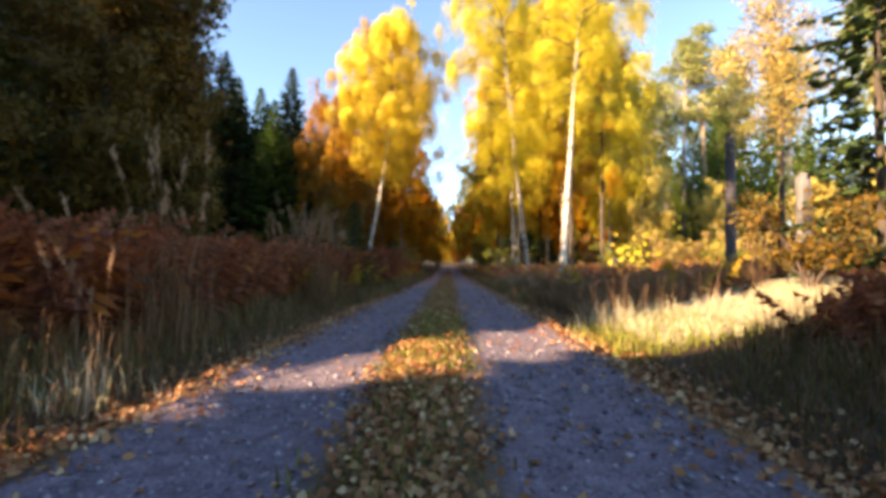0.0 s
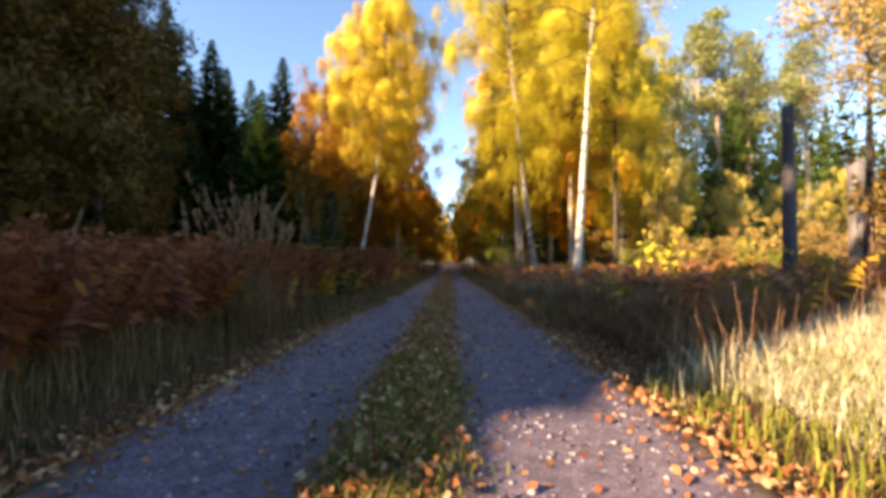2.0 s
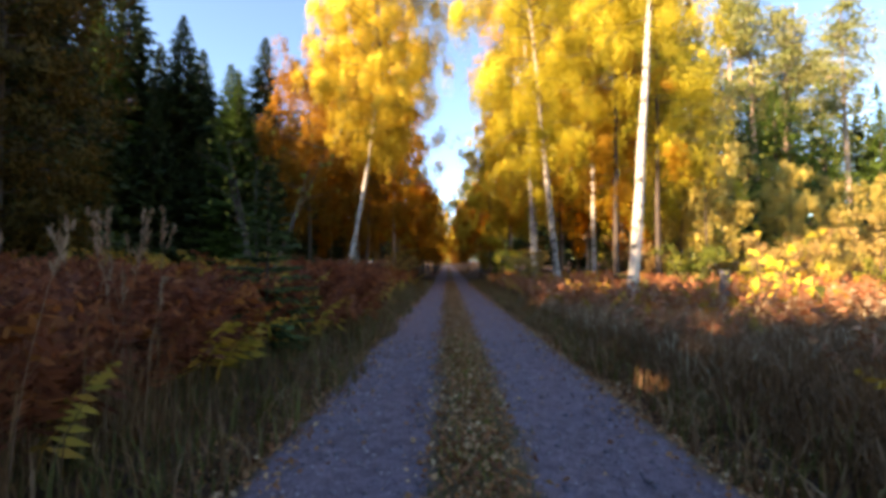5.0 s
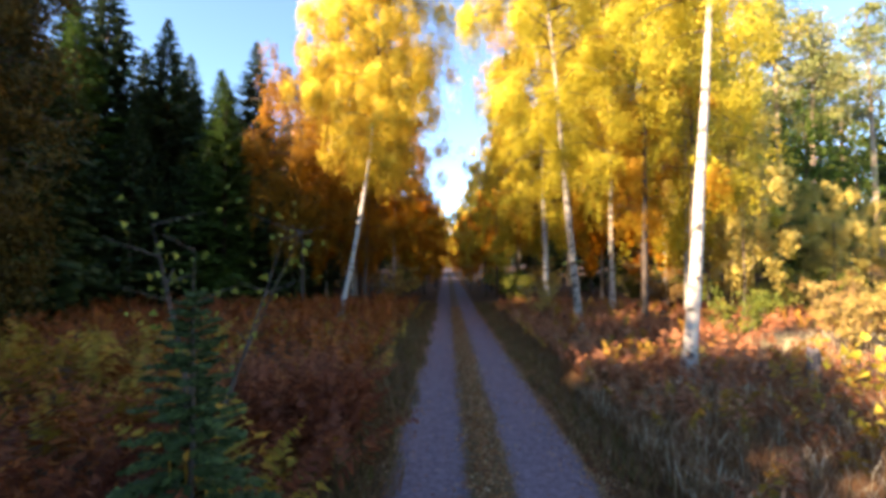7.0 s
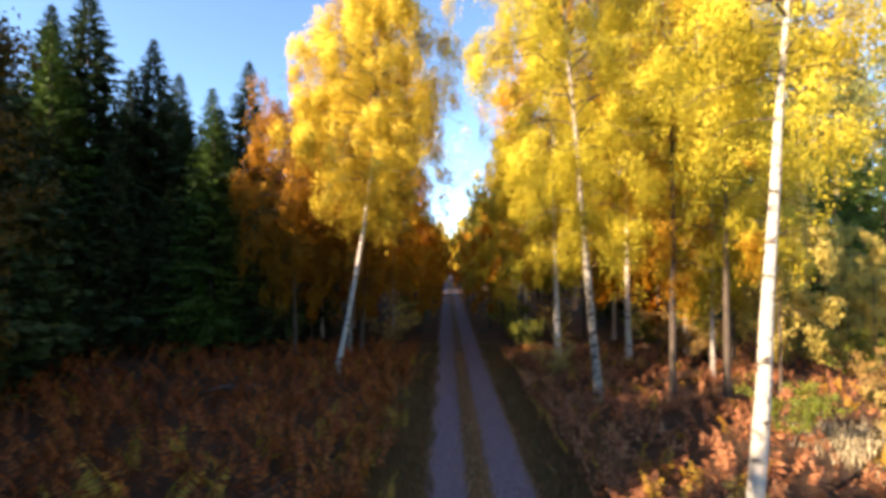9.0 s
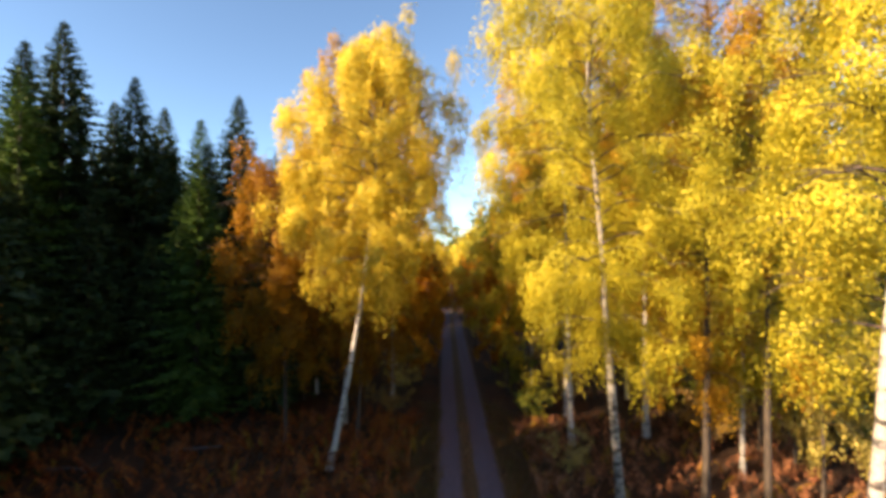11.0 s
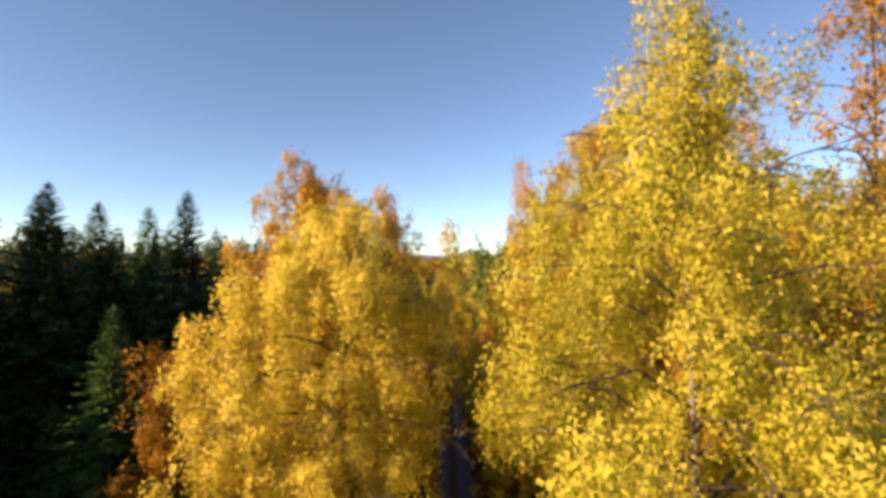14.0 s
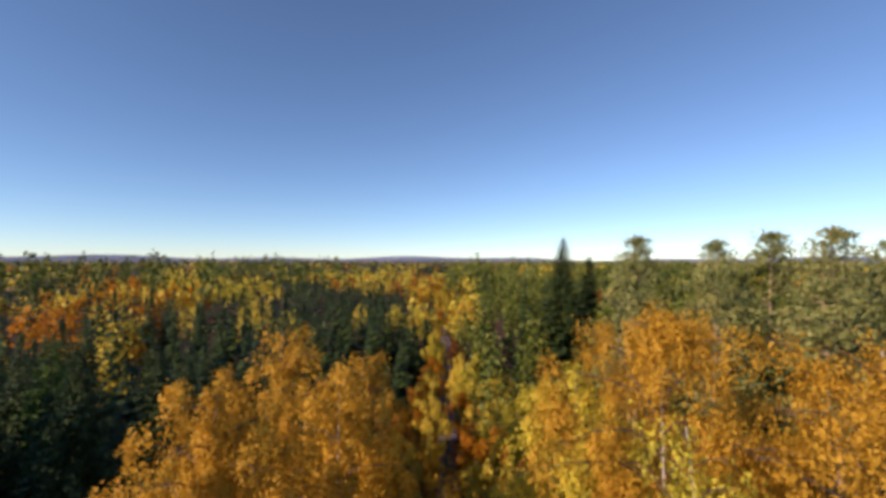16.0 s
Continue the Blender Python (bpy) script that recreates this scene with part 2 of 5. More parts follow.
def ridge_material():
    m, t, p = nodes_of("ridge_with_painted_haze")
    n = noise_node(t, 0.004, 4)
    # aerial haze is put into the base colour as blue
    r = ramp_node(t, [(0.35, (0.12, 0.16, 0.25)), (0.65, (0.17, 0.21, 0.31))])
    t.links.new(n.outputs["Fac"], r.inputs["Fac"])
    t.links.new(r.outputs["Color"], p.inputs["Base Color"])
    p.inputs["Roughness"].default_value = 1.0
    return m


M_GROUND, M_ROAD, M_STONE, M_RIDGE = ground_material(), road_material(), stone_material(), ridge_material()


# ---------------------------------------------------------------- mesh helpers
def mesh_of(name, verts, faces, material, smooth=False):
    """verts: (n, 3); faces: (m, 3) or (m, 4) indices."""
    verts, faces = np.asarray(verts, np.float32), np.asarray(faces, np.int32)
    me = bpy.data.meshes.new(name)
    k = faces.shape[1]
    me.vertices.add(len(verts))
    me.vertices.foreach_set("co", verts.ravel())
    me.loops.add(faces.size)
    me.loops.foreach_set("vertex_index", faces.ravel())
    me.polygons.add(len(faces))
    me.polygons.foreach_set("loop_start", np.arange(0, faces.size, k, dtype=np.int32))
    me.update(calc_edges=True)
    if smooth:
        me.polygons.foreach_set("use_smooth", np.ones(len(faces), bool))
    me.materials.append(material)
    return me


def part(name, me, parent, label=""):
    ob = new(name, me)
    ob.parent = parent
    if name in ("branchwork", "stemwork", "stalkwork", "plume", "blade", "crown", "foliage"):
        tagged(ob, kind="stuff")
    return tagged(ob, label) if label else ob


def unit(v):
    return v / np.maximum(np.linalg.norm(v, axis=-1, keepdims=True), 1e-9)


def leaf_quads(at, size, rng, along=None, spread=1.0, slim=0.62):
    """A folded kite at each place: (n, 4, 3). along: the ways in which the leaves point."""
    n = len(at)
    size = np.broadcast_to(np.asarray(size, float), (n,))[:, None]
    a = rng.normal(size=(n, 3)) * spread
    if along is not None:
        a = a + along
    a = unit(a)
    b = unit(np.cross(a, rng.normal(size=(n, 3))))
    c = np.cross(a, b)
    side, fold = b * size * slim * 0.5, c * size * 0.13
    mid = at + a * size * 0.45
    return np.stack([at, mid + side + fold, at + a * size, mid - side + fold], 1)


def leaf_tris(at, size, rng, along=None, spread=1.0, slim=0.7):
    """A small pointed leaf at each place, broad at its stalk: (n, 3, 3)."""
    n = len(at)
    size = np.broadcast_to(np.asarray(size, float), (n,))[:, None]
    a = rng.normal(size=(n, 3)) * spread
    if along is not None:
        a = a + along
    a = unit(a)
    b = unit(np.cross(a, rng.normal(size=(n, 3)))) * size * slim * 0.5
    return np.stack([at + b, at + a * size, at - b], 1)


def quad_mesh(name, quads, material, outward=None):
    """outward: the ways out of the crown, towards which the leaves' normals lean."""
    n, k = quads.shape[:2]
    if outward is not None:
        face = unit(np.cross(quads[:, 2] - quads[:, 0], quads[:, k - 1] - quads[:, 1]))
        turned = (face * outward).sum(1) < 0
        quads = np.where(turned[:, None, None], quads[:, ::-1], quads)
        face = np.where(turned[:, None], -face, face)
    me = mesh_of(name, quads.reshape(-1, 3), np.arange(k * n).reshape(n, k), material)
    if outward is not None:
        soft = np.repeat(unit(face * 0.4 + outward * 0.75), k, 0)
        me.normals_split_custom_set_from_vertices(soft.tolist())
    return me


class Tubes:
    """Tapered tubes gathered into one mesh."""

    def __init__(self):
        self.v, self.f, self.n = [], [], 0

    def add(self, path, radii, sides=6, rng=None, rough=0.0):
        path = np.asarray(path, float)
        way = unit(np.gradient(path, axis=0))
        ref = np.where(np.abs(way[:, 2:3]) > 0.9, [[1.0, 0, 0]], [[0, 0, 1.0]])
        u = unit(np.cross(way, ref))
        w = np.cross(way, u)
        ang = np.linspace(0, 2 * np.pi, sides, endpoint=False)
        r = np.asarray(radii, float)[:, None] * np.ones(sides)
        if rng is not None and rough:
            r = r * (1 + rng.normal(size=r.shape) * rough)
        ring = path[:, None] + r[..., None] * (np.cos(ang)[None, :, None] * u[:, None] + np.sin(ang)[None, :, None] * w[:, None])
        k = len(path)
        i, j = np.meshgrid(np.arange(k - 1), np.arange(sides), indexing="ij")
        a, b = i * sides + j, i * sides + (j + 1) % sides
        self.v.append(ring.reshape(-1, 3))
        self.f.append(np.stack([a, b, b + sides, a + sides], -1).reshape(-1, 4) + self.n)
        self.n += k * sides
        return self

    def mesh(self, name, material):
        return mesh_of(name, np.concatenate(self.v), np.concatenate(self.f), material, True)


# ---------------------------------------------------------------- terrain
def smooth(a, b, x):
    s = np.clip((np.asarray(x, float) - a) / (b - a), 0, 1)
    return s * s * (3 - 2 * s)


def land(x, y):
    """Height of the ground: the track falls a little, the woods lie slightly higher and uneven."""
    x, y = np.asarray(x, float), np.asarray(y, float)
    base = -0.35 * smooth(0, 40, y)
    off = np.abs(x + 0.15)
    bank = 0.28 * smooth(2.2, 7, off) - 0.08 * smooth(1.2, 1.6, off) * (1 - smooth(1.8, 2.6, off))
    wave = (np.sin(x * 0.9 + 1.3 * np.sin(y * 0.31)) * 0.06 + np.sin(y * 0.7 + x * 0.23) * 0.07 + np.sin(x * 0.21 - y * 0.13) * 0.12) * smooth(2.0, 6, off)
    return base + bank + wave


def height(x, y):
    return float(land(x, y))


def grid_lines(stops):
    out = []
    for (a, b, d) in stops:
        out += list(np.arange(a, b, d))
    return np.array(out + [stops[-1][1]])


gx = grid_lines([(-4600, -600, 400), (-600, -120, 40), (-120, -30, 6), (-30, -6, 1.0), (-6, 6, 0.3), (6, 30, 1.0), (30, 120, 6), (120, 600, 40), (600, 4600, 400)])
gy = grid_lines([(-1500, -300, 200), (-300, -40, 20), (-40, -4, 3), (-4, 30, 0.5), (30, 60, 1.5), (60, 160, 5), (160, 700, 30), (700, 4700, 250)])
X, Y = np.meshgrid(gx, gy, indexing="ij")
idx = np.arange(X.size).reshape(X.shape)
quad = np.stack([idx[:-1, :-1], idx[1:, :-1], idx[1:, 1:], idx[:-1, 1:]], -1).reshape(-1, 4)
ground = new("ground", mesh_of("ground", np.stack([X, Y, land(X, Y)], -1).reshape(-1, 3), quad, M_GROUND, True))
tagged(ground, "uneven forest floor of brown leaf litter and moss", "ground", kind="structure")

rx = np.linspace(-1.72, 1.42, 30)
ry = grid_lines([(-40, -4, 2), (-4, 30, 0.4), (30, 205, 2.5)])
RX, RY = np.meshgrid(rx, ry, indexing="ij")
mid = np.abs(RX + 0.15)
RZ = land(-0.15, RY) + 0.035 + 0.035 * np.exp(-((mid / 0.28) ** 2)) - 0.02 * np.exp(-(((mid - 0.85) / 0.3) ** 2)) - 0.12 * smooth(1.42, 1.57, mid) + RNG.normal(size=RX.shape) * 0.004
idx = np.arange(RX.size).reshape(RX.shape)
quad = np.stack([idx[:-1, :-1], idx[1:, :-1], idx[1:, 1:], idx[:-1, 1:]], -1).reshape(-1, 4)
road = new("road", mesh_of("road", np.stack([RX, RY, RZ], -1).reshape(-1, 3), quad, M_ROAD, True))
tagged(road, "grey gravel forest track with a leafy grass strip in the middle", "track", kind="structure")


def road_z(x, y):
    m = np.abs(np.asarray(x) + 0.15)
    z = land(-0.15, y) + 0.035 + 0.035 * np.exp(-((m / 0.28) ** 2)) - 0.02 * np.exp(-(((m - 0.85) / 0.3) ** 2)) - 0.12 * smooth(1.42, 1.57, m)
    return np.where(m < 1.5, z, land(x, y))


# low ridge on the horizon, its blue painted in for haze
ang = np.linspace(radians(20), radians(160), 120)
crest = 34 + 14 * np.sin(ang * 9) + 9 * np.sin(ang * 23 + 1) + 10 * np.exp(-(((ang - radians(108)) / 0.2) ** 2))
foot = np.stack([4300 * np.cos(ang), 4300 * np.sin(ang), ang * 0 - 5], -1)
top = np.stack([4500 * np.cos(ang), 4500 * np.sin(ang), crest], -1)
k = len(ang)
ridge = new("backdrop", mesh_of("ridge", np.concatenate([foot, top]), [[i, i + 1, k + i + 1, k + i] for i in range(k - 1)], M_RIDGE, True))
tagged(ridge, "far wooded ridge along the horizon, haze painted in as blue", "ridge", kind="structure")


# ---------------------------------------------------------------- trees
def thing(name, at, turn=0.0, scale=1.0):
    e = new(name)
    e.matrix_basis = Matrix.Translation(at) @ Matrix.Rotation(turn, 4, "Z") @ Matrix.Scale(scale, 4)
    return e


def trunk_path(h, lean, bend, rng, n=14):
    s = np.linspace(0, 1, n)
    wob = np.cumsum(rng.normal(size=(n, 2)) * 0.012 * h / n * 3, 0) * s[:, None]
    x = lean[0] * h * (s + bend * s * (1 - s)) + wob[:, 0]
    y = lean[1] * h * (s + bend * s * (1 - s)) + wob[:, 1]
    return np.stack([x, y, h * s - 0.15], -1)


def broadleaf(name, h, crown, radius, leaves, leaf, seed, leaf_mat, bark, thick=0.2, lean=(0, 0), bend=0.0, weep=1.0, limbs=44, peak=0.35, at=(0, 0, 0), turn=0.0, tip_bare=0.0, shape=0.55, twigs=5, split=False, gaps=0.16):
    """A tree with a tapered trunk, arching limbs and leaves on hanging twigs. crown: the height at which leaves begin."""
    rng = np.random.default_rng(seed)
    tree = thing(name, at, turn)
    path = trunk_path(h * 0.97, lean, bend, rng)
    s = np.linspace(0, 1, len(path))
    rad = thick * (1 - s) ** 1.25 + 0.012
    rad[0] *= 1.35
    part("trunk", Tubes().add(path, rad, 9, rng, 0.04).mesh("trunk", bark), tree)
    wood = Tubes()
    arms, reach = [], []
    for i in range(limbs):
        f = (i + rng.uniform(0, 1)) / limbs
        z = crown + (h * 0.95 - crown) * f ** 0.9
        p0 = np.array([np.interp(z, path[:, 2], path[:, 0]), np.interp(z, path[:, 2], path[:, 1]), z])
        a = i * 2.39996 + rng.uniform(-0.5, 0.5)
        prof = np.sin(np.pi * np.clip((f + 0.12) / 1.12, 0, 1) ** (np.log(0.5) / np.log(peak + 0.12))) ** shape
        ln = radius * max(0.16, prof) * rng.uniform(0.7, 1.05)
        out = np.array([np.cos(a), np.sin(a), 0])
        rise = 0.35 + 0.75 * f
        if split and f > 0.6 and i % 4 == 0:
            rise += 0.4
        t = np.linspace(0, 1, 6)
        br = p0 + out * ln * t[:, None] + np.array([0, 0, 1.0]) * (ln * (rise * t - (0.35 + 0.35 * weep) * t * t))[:, None]
        br[1:] += rng.normal(size=(5, 3)) * 0.06 * ln * 0.3
        if split:
            wood = Tubes()
        r0 = min(0.05, 0.010 * ln + 0.006) * (thick / 0.2) ** 0.5
        wood.add(br, r0 * (1 - t) + 0.006, 4)
        for _ in range(twigs):
            q = rng.uniform(0.25, 1.0)
            b0 = np.array([np.interp(q, t, br[:, k]) for k in range(3)])
            a2 = a + rng.choice([-1, 1]) * rng.uniform(0.4, 1.2)
            l2 = ln * rng.uniform(0.22, 0.5) * (1.15 - q * 0.5)
            tt = np.linspace(0, 1, 4)
            tw = b0 + np.stack([np.cos(a2) * l2 * tt, np.sin(a2) * l2 * tt, l2 * (0.45 * tt - 0.6 * weep * tt * tt)], -1)
            wood.add(tw, 0.012 * (1 - tt) + 0.003, 3)
        arms.append(br)
        reach.append(ln)
        if split:
            part("limb", wood.mesh("limb", M_TWIG), tree)
    if not split:
        part("branchwork", wood.mesh("branchwork", M_TWIG), tree)
    # leaves hang in tassels from rounded boughs, with gaps between the boughs
    mids, big = [], []
    for br, ln in zip(arms, reach):
        for q in np.linspace(0.34, 1.0, max(2, int(round(ln * 1.8)))):
            if rng.uniform() < gaps:
                continue
            q = np.clip(q + rng.normal() * 0.06, 0.2, 1.0)
            c = np.array([np.interp(q, np.linspace(0, 1, 6), br[:, k]) for k in range(3)])
            mids.append(c + rng.normal(size=3) * [0.26, 0.26, 0.34] * ln**0.5)
            big.append(np.clip(rng.normal(0.44, 0.13), 0.2, 0.8) * (0.5 + 0.12 * radius))
    for k in range(len(path) * 3 // 4, len(path)):
        mids.append(path[k] + rng.normal(size=3) * 0.15)
        big.append(rng.uniform(0.3, 0.5))
    mids, big = np.array(mids), np.array(big)
    per = 26 if leaf < 0.12 else 13
    share = big**2 * np.exp(rng.normal(size=len(big)) * 0.45)
    pick = rng.choice(len(mids), size=max(8, leaves // per), p=share / share.sum())
    if tip_bare:
        pick = pick[(mids[pick, 2] < h * (1 - tip_bare)) | (rng.uniform(size=len(pick)) < 0.4)]
    n = len(pick)
    way = unit(rng.normal(size=(n, 3)) + [0, 0, 0.25])
    top = mids[pick] + way * (big[pick] * rng.uniform(0.35, 1.0, n) ** 0.6)[:, None] * [1.0, 1.0, 0.7]
    drop = rng.uniform(0.25, 1.0, n) ** 1.3 * (0.3 + 1.75 * weep) * (0.55 + 0.6 * big[pick])
    t = rng.uniform(0, 1, (n, per, 1))
    width = 0.055 + 0.4 * leaf + 0.1 * (1 - weep)
    side = rng.normal(size=(n, 1, 3)) * [0.14, 0.14, 0]
    spots = top[:, None] + side * t + drop[:, None, None] * t * [0, 0, -1.0] + rng.normal(size=(n, per, 3)) * width * (1.25 - 0.7 * t)
    swell = unit(spots - (mids[pick] - [0, 0, 0.25])[:, None])
    spots, swell = spots.reshape(-1, 3), swell.reshape(-1, 3)
    along = np.tile([0, 0, -1.4 * weep], (len(spots), 1))
    size = leaf * rng.uniform(0.6, 1.3, len(spots))
    z0 = crown + (h - crown) * 0.38
    axis = np.stack([np.interp(spots[:, 2], path[:, 2], path[:, 0]), np.interp(spots[:, 2], path[:, 2], path[:, 1])], -1)
    away = unit(np.concatenate([spots[:, :2] - axis, (spots[:, 2:] - z0) * 0.5], 1))
    part("crown", quad_mesh("crown", leaf_tris(spots, size, rng, along, 1.0, 0.72), leaf_mat, unit(swell * 0.6 + away * 0.5 + rng.normal(size=spots.shape) * 0.2)), tree)
    return tree


def spruce(name, h, radius, seed, mat, sprays=16, step=0.5, at=(0, 0, 0), bare=0.06, droop=0.35, fine=1.0):
    rng = np.random.default_rng(seed)
    tree = thing(name, at)
    path = trunk_path(h, (rng.normal() * 0.006, rng.normal() * 0.006), 0, rng, 8)
    s = np.linspace(0, 1, 8)
    part("trunk", Tubes().add(path, (0.011 * h) * (1 - s) + 0.012, 7).mesh("trunk", M_BARK), tree)
    base, tip, wid = [], [], []
    z = h * bare
    while z < h * 0.985:
        f = z / h
        n = rng.integers(4, 7)
        a0 = rng.uniform(0, 6.28)
        for i in range(n):
            a = a0 + i * 6.283 / n + rng.normal() * 0.2
            ln = (radius * 1.15 * (1 - np.exp(-0.48 * (h - z) / radius)) * (0.7 + 0.3 * min(1, f * 5)) + 0.08) * rng.uniform(0.52, 1.22)
            ln = min(ln, 0.34 * (h - z) + 0.1)
            d = droop * (1 - f) - 0.42 * f
            out = np.array([np.cos(a), np.sin(a), 0])
            side = np.array([-np.sin(a), np.cos(a), 0])
            m = max(6, int(sprays * (0.45 + 0.55 * (1 - f))))
            q = rng.uniform(0.12, 1.0, m)
            sag = -d * ln * (1.5 * q - 0.75 * q**2)
            b = path[0] * 0 + out * (ln * q)[:, None] + np.array([0, 0, 1.0]) * (z + sag)[:, None]
            b[:, :2] += np.array([np.interp(z, path[:, 2], path[:, 0]), np.interp(z, path[:, 2], path[:, 1])])
            sgn = rng.choice([-1, 1], m)
            tl = (ln * 0.36 * (1.25 - q) * rng.uniform(0.6, 1.3, m) + 0.12) * fine
            t = b + out * (tl * 0.6)[:, None] + side * (sgn * tl * 0.7)[:, None] + np.array([0, 0, -1.0]) * (tl * rng.uniform(0.05, 0.6, m))[:, None]
            base.append(b)
            tip.append(t)
            wid.append((tl * 0.62 + 0.06) * min(1.0, fine + 0.3))
        z += step * (0.55 + 0.6 * (1 - f)) * rng.uniform(0.8, 1.2)
    b, t, w = np.concatenate(base), np.concatenate(tip), np.concatenate(wid)
    ax = unit(t - b)
    c = unit(np.cross(ax, rng.normal(size=ax.shape) * 0.5 + [0, 0, 1.0])) * w[:, None] * 0.5
    m = (b + t) / 2
    top = np.array([[[0, 0, h], [0.06, 0, h * 0.985], [0, 0, h * 0.955], [-0.06, 0, h * 0.985]]]) + np.array([path[-1][0], path[-1][1], 0])
    quads = np.concatenate([np.stack([b, m + c, t, m - c], 1), top])
    part("crown", quad_mesh("crown", quads, mat), tree)
    return tree


def pine(name, h, seed, at=(0, 0, 0), crown=0.5, radius=2.8, puffs=92, needles=52):
    rng = np.random.default_rng(seed)
    tree = thing(name, at)
    path = trunk_path(h, (rng.normal() * 0.015, rng.normal() * 0.01), 0.3, rng, 12)
    s = np.linspace(0, 1, 12)
    part("trunk", Tubes().add(path, 0.0105 * h * (1 - s) ** 0.8 + 0.02, 8, rng, 0.04).mesh("trunk", M_PINE_BARK), tree)
    wood, spots, ways = Tubes(), [], []
    for i in range(puffs):
        f = rng.uniform(0, 1)
        z = h * (crown + (0.97 - crown) * f)
        a = i * 2.4 + rng.normal() * 0.3
        ln = radius * (0.15 + 0.85 * np.sin(np.pi * (0.24 + 0.74 * f))) * rng.uniform(0.4, 1.1)
        t = np.linspace(0, 1, 4)
        p0 = np.array([np.interp(z, path[:, 2], path[:, 0]), np.interp(z, path[:, 2], path[:, 1]), z])
        br = p0 + np.stack([np.cos(a) * ln * t, np.sin(a) * ln * t, ln * (0.12 * t + 0.2 * t * t)], -1)
        wood.add(br, 0.035 * (1 - t) + 0.008, 3)
        c = br[-1] - np.array([np.cos(a), np.sin(a), 0]) * ln * 0.25 + rng.normal(size=(needles, 3)) * [0.62, 0.62, 0.24] * (0.5 + ln / radius * 0.5)
        spots.append(c)
        ways.append(unit(c - br[-1] + [0, 0, 0.15]))
    part("branchwork", wood.mesh("branchwork", M_PINE_BARK), tree)
    spots, ways = np.concatenate(spots), np.concatenate(ways)
    # near pines take the needle copy with the light painted in
    part("crown", quad_mesh("crown", leaf_tris(spots, rng.uniform(0.22, 0.46, len(spots)), rng, ways, 0.6, 0.45), M_PINE_LIT), tree)
    return tree


def shrub(name, h, radius, leaves, leaf, seed, mat, at=(0, 0, 0), stems=9, airy=0.35, first=2):
    """A bush or sapling: several thin stems with loose sprays of leaves."""
    rng = np.random.default_rng(seed)
    bush = thing(name, at)
    wood, seg = Tubes(), []
    for i in range(stems):
        a, t = i * 2.4 + rng.normal() * 0.3, np.linspace(0, 1, 6)
        reach, up = radius * rng.uniform(0.3, 1.0), h * rng.uniform(0.6, 1.0)
        st = np.stack([np.cos(a) * reach * t**1.3, np.sin(a) * reach * t**1.3, up * t - 0.05], -1) + rng.normal(size=(6, 3)) * 0.03
        wood.add(st, 0.018 * h**0.5 * (1 - t) + 0.004, 4)
        for _ in range(4):
            q = rng.integers(first, 6)
            a2 = rng.uniform(0, 6.28)
            l2 = radius * rng.uniform(0.25, 0.55)
            tt = np.linspace(0, 1, 3)
            tw = st[q] + np.stack([np.cos(a2) * l2 * tt, np.sin(a2) * l2 * tt, l2 * 0.35 * tt], -1)
            wood.add(tw, 0.007 * (1 - tt) + 0.003, 3)
            seg.append(tw)
        seg.append(st[first:])
    part("stemwork", wood.mesh("stemwork", M_TWIG), bush)
    n = max(4, leaves // 6)
    spots = []
    for i in rng.integers(0, len(seg), n):
        q = rng.uniform(0, 1) * (len(seg[i]) - 1)
        j = min(int(q), len(seg[i]) - 2)
        p0 = seg[i][j] + (seg[i][j + 1] - seg[i][j]) * (q - j)
        spots.append(p0 + rng.normal(size=(6, 3)) * airy * leaf * 2.2)
    spots = np.concatenate(spots)
    part("foliage", quad_mesh("foliage", leaf_tris(spots, leaf * rng.uniform(0.6, 1.25, len(spots)), rng, np.tile([0, 0, -0.25], (len(spots), 1)), 1.0, 0.95), mat), bush)
    return bush


def on(x, y, sink=0.0):
    return (x, y, height(x, y) - sink)


def place(ob, x, y, turn=0.0, scale=1.0, tilt=(0, 0)):
    return copy_thing(ob, Matrix.Translation(on(x, y)) @ Euler((tilt[0], tilt[1], turn)).to_matrix().to_4x4() @ Matrix.Scale(scale, 4))


HEROES = []


def keep(ob, label, category, group=""):
    HEROES.append(ob)
    return tagged(ob, label, category, group)


# the birches beside the track
BIRCH = "birches by the track"
keep(broadleaf("birch_tree", 20.5, 8.2, 4.3, 130000, 0.095, 1, M_LEAF_GOLD, M_BIRCH, 0.145, (0.13, -0.03), 0.75, 1.0, 72, 0.42, on(-6.6, 34.0), shape=0.8, split=True, gaps=0.08), "leaning birch with a drooping golden crown beside the track", "tree", BIRCH)
keep(broadleaf("birch_tree", 23.2, 6.0, 3.5, 56000, 0.115, 9, M_LEAF_AMBER, M_BIRCH_GREY, 0.13, (0.01, 0.0), 0.2, 1.0, 46, 0.45, on(-7.1, 39.6), shape=0.55, split=True, gaps=0.08), "tall birch with amber hanging twigs behind the leaning one", "tree", BIRCH)
keep(broadleaf("birch_tree", 15.6, 4.0, 3.2, 50000, 0.105, 2, M_LEAF_RUST, M_BARK, 0.11, (-0.03, 0.02), 0.2, 1.0, 48, 0.42, on(-9.4, 36.4), split=True), "short birch with rust-orange leaves", "tree", BIRCH)
keep(broadleaf("birch_tree", 12.0, 3.6, 2.9, 30000, 0.11, 12, M_LEAF_RUST, M_BARK, 0.10, (0.04, 0.0), 0.2, 1.0, 36, 0.45, on(-6.0, 37.6), split=True), "low birch with orange-brown leaves in the shade", "tree", BIRCH)
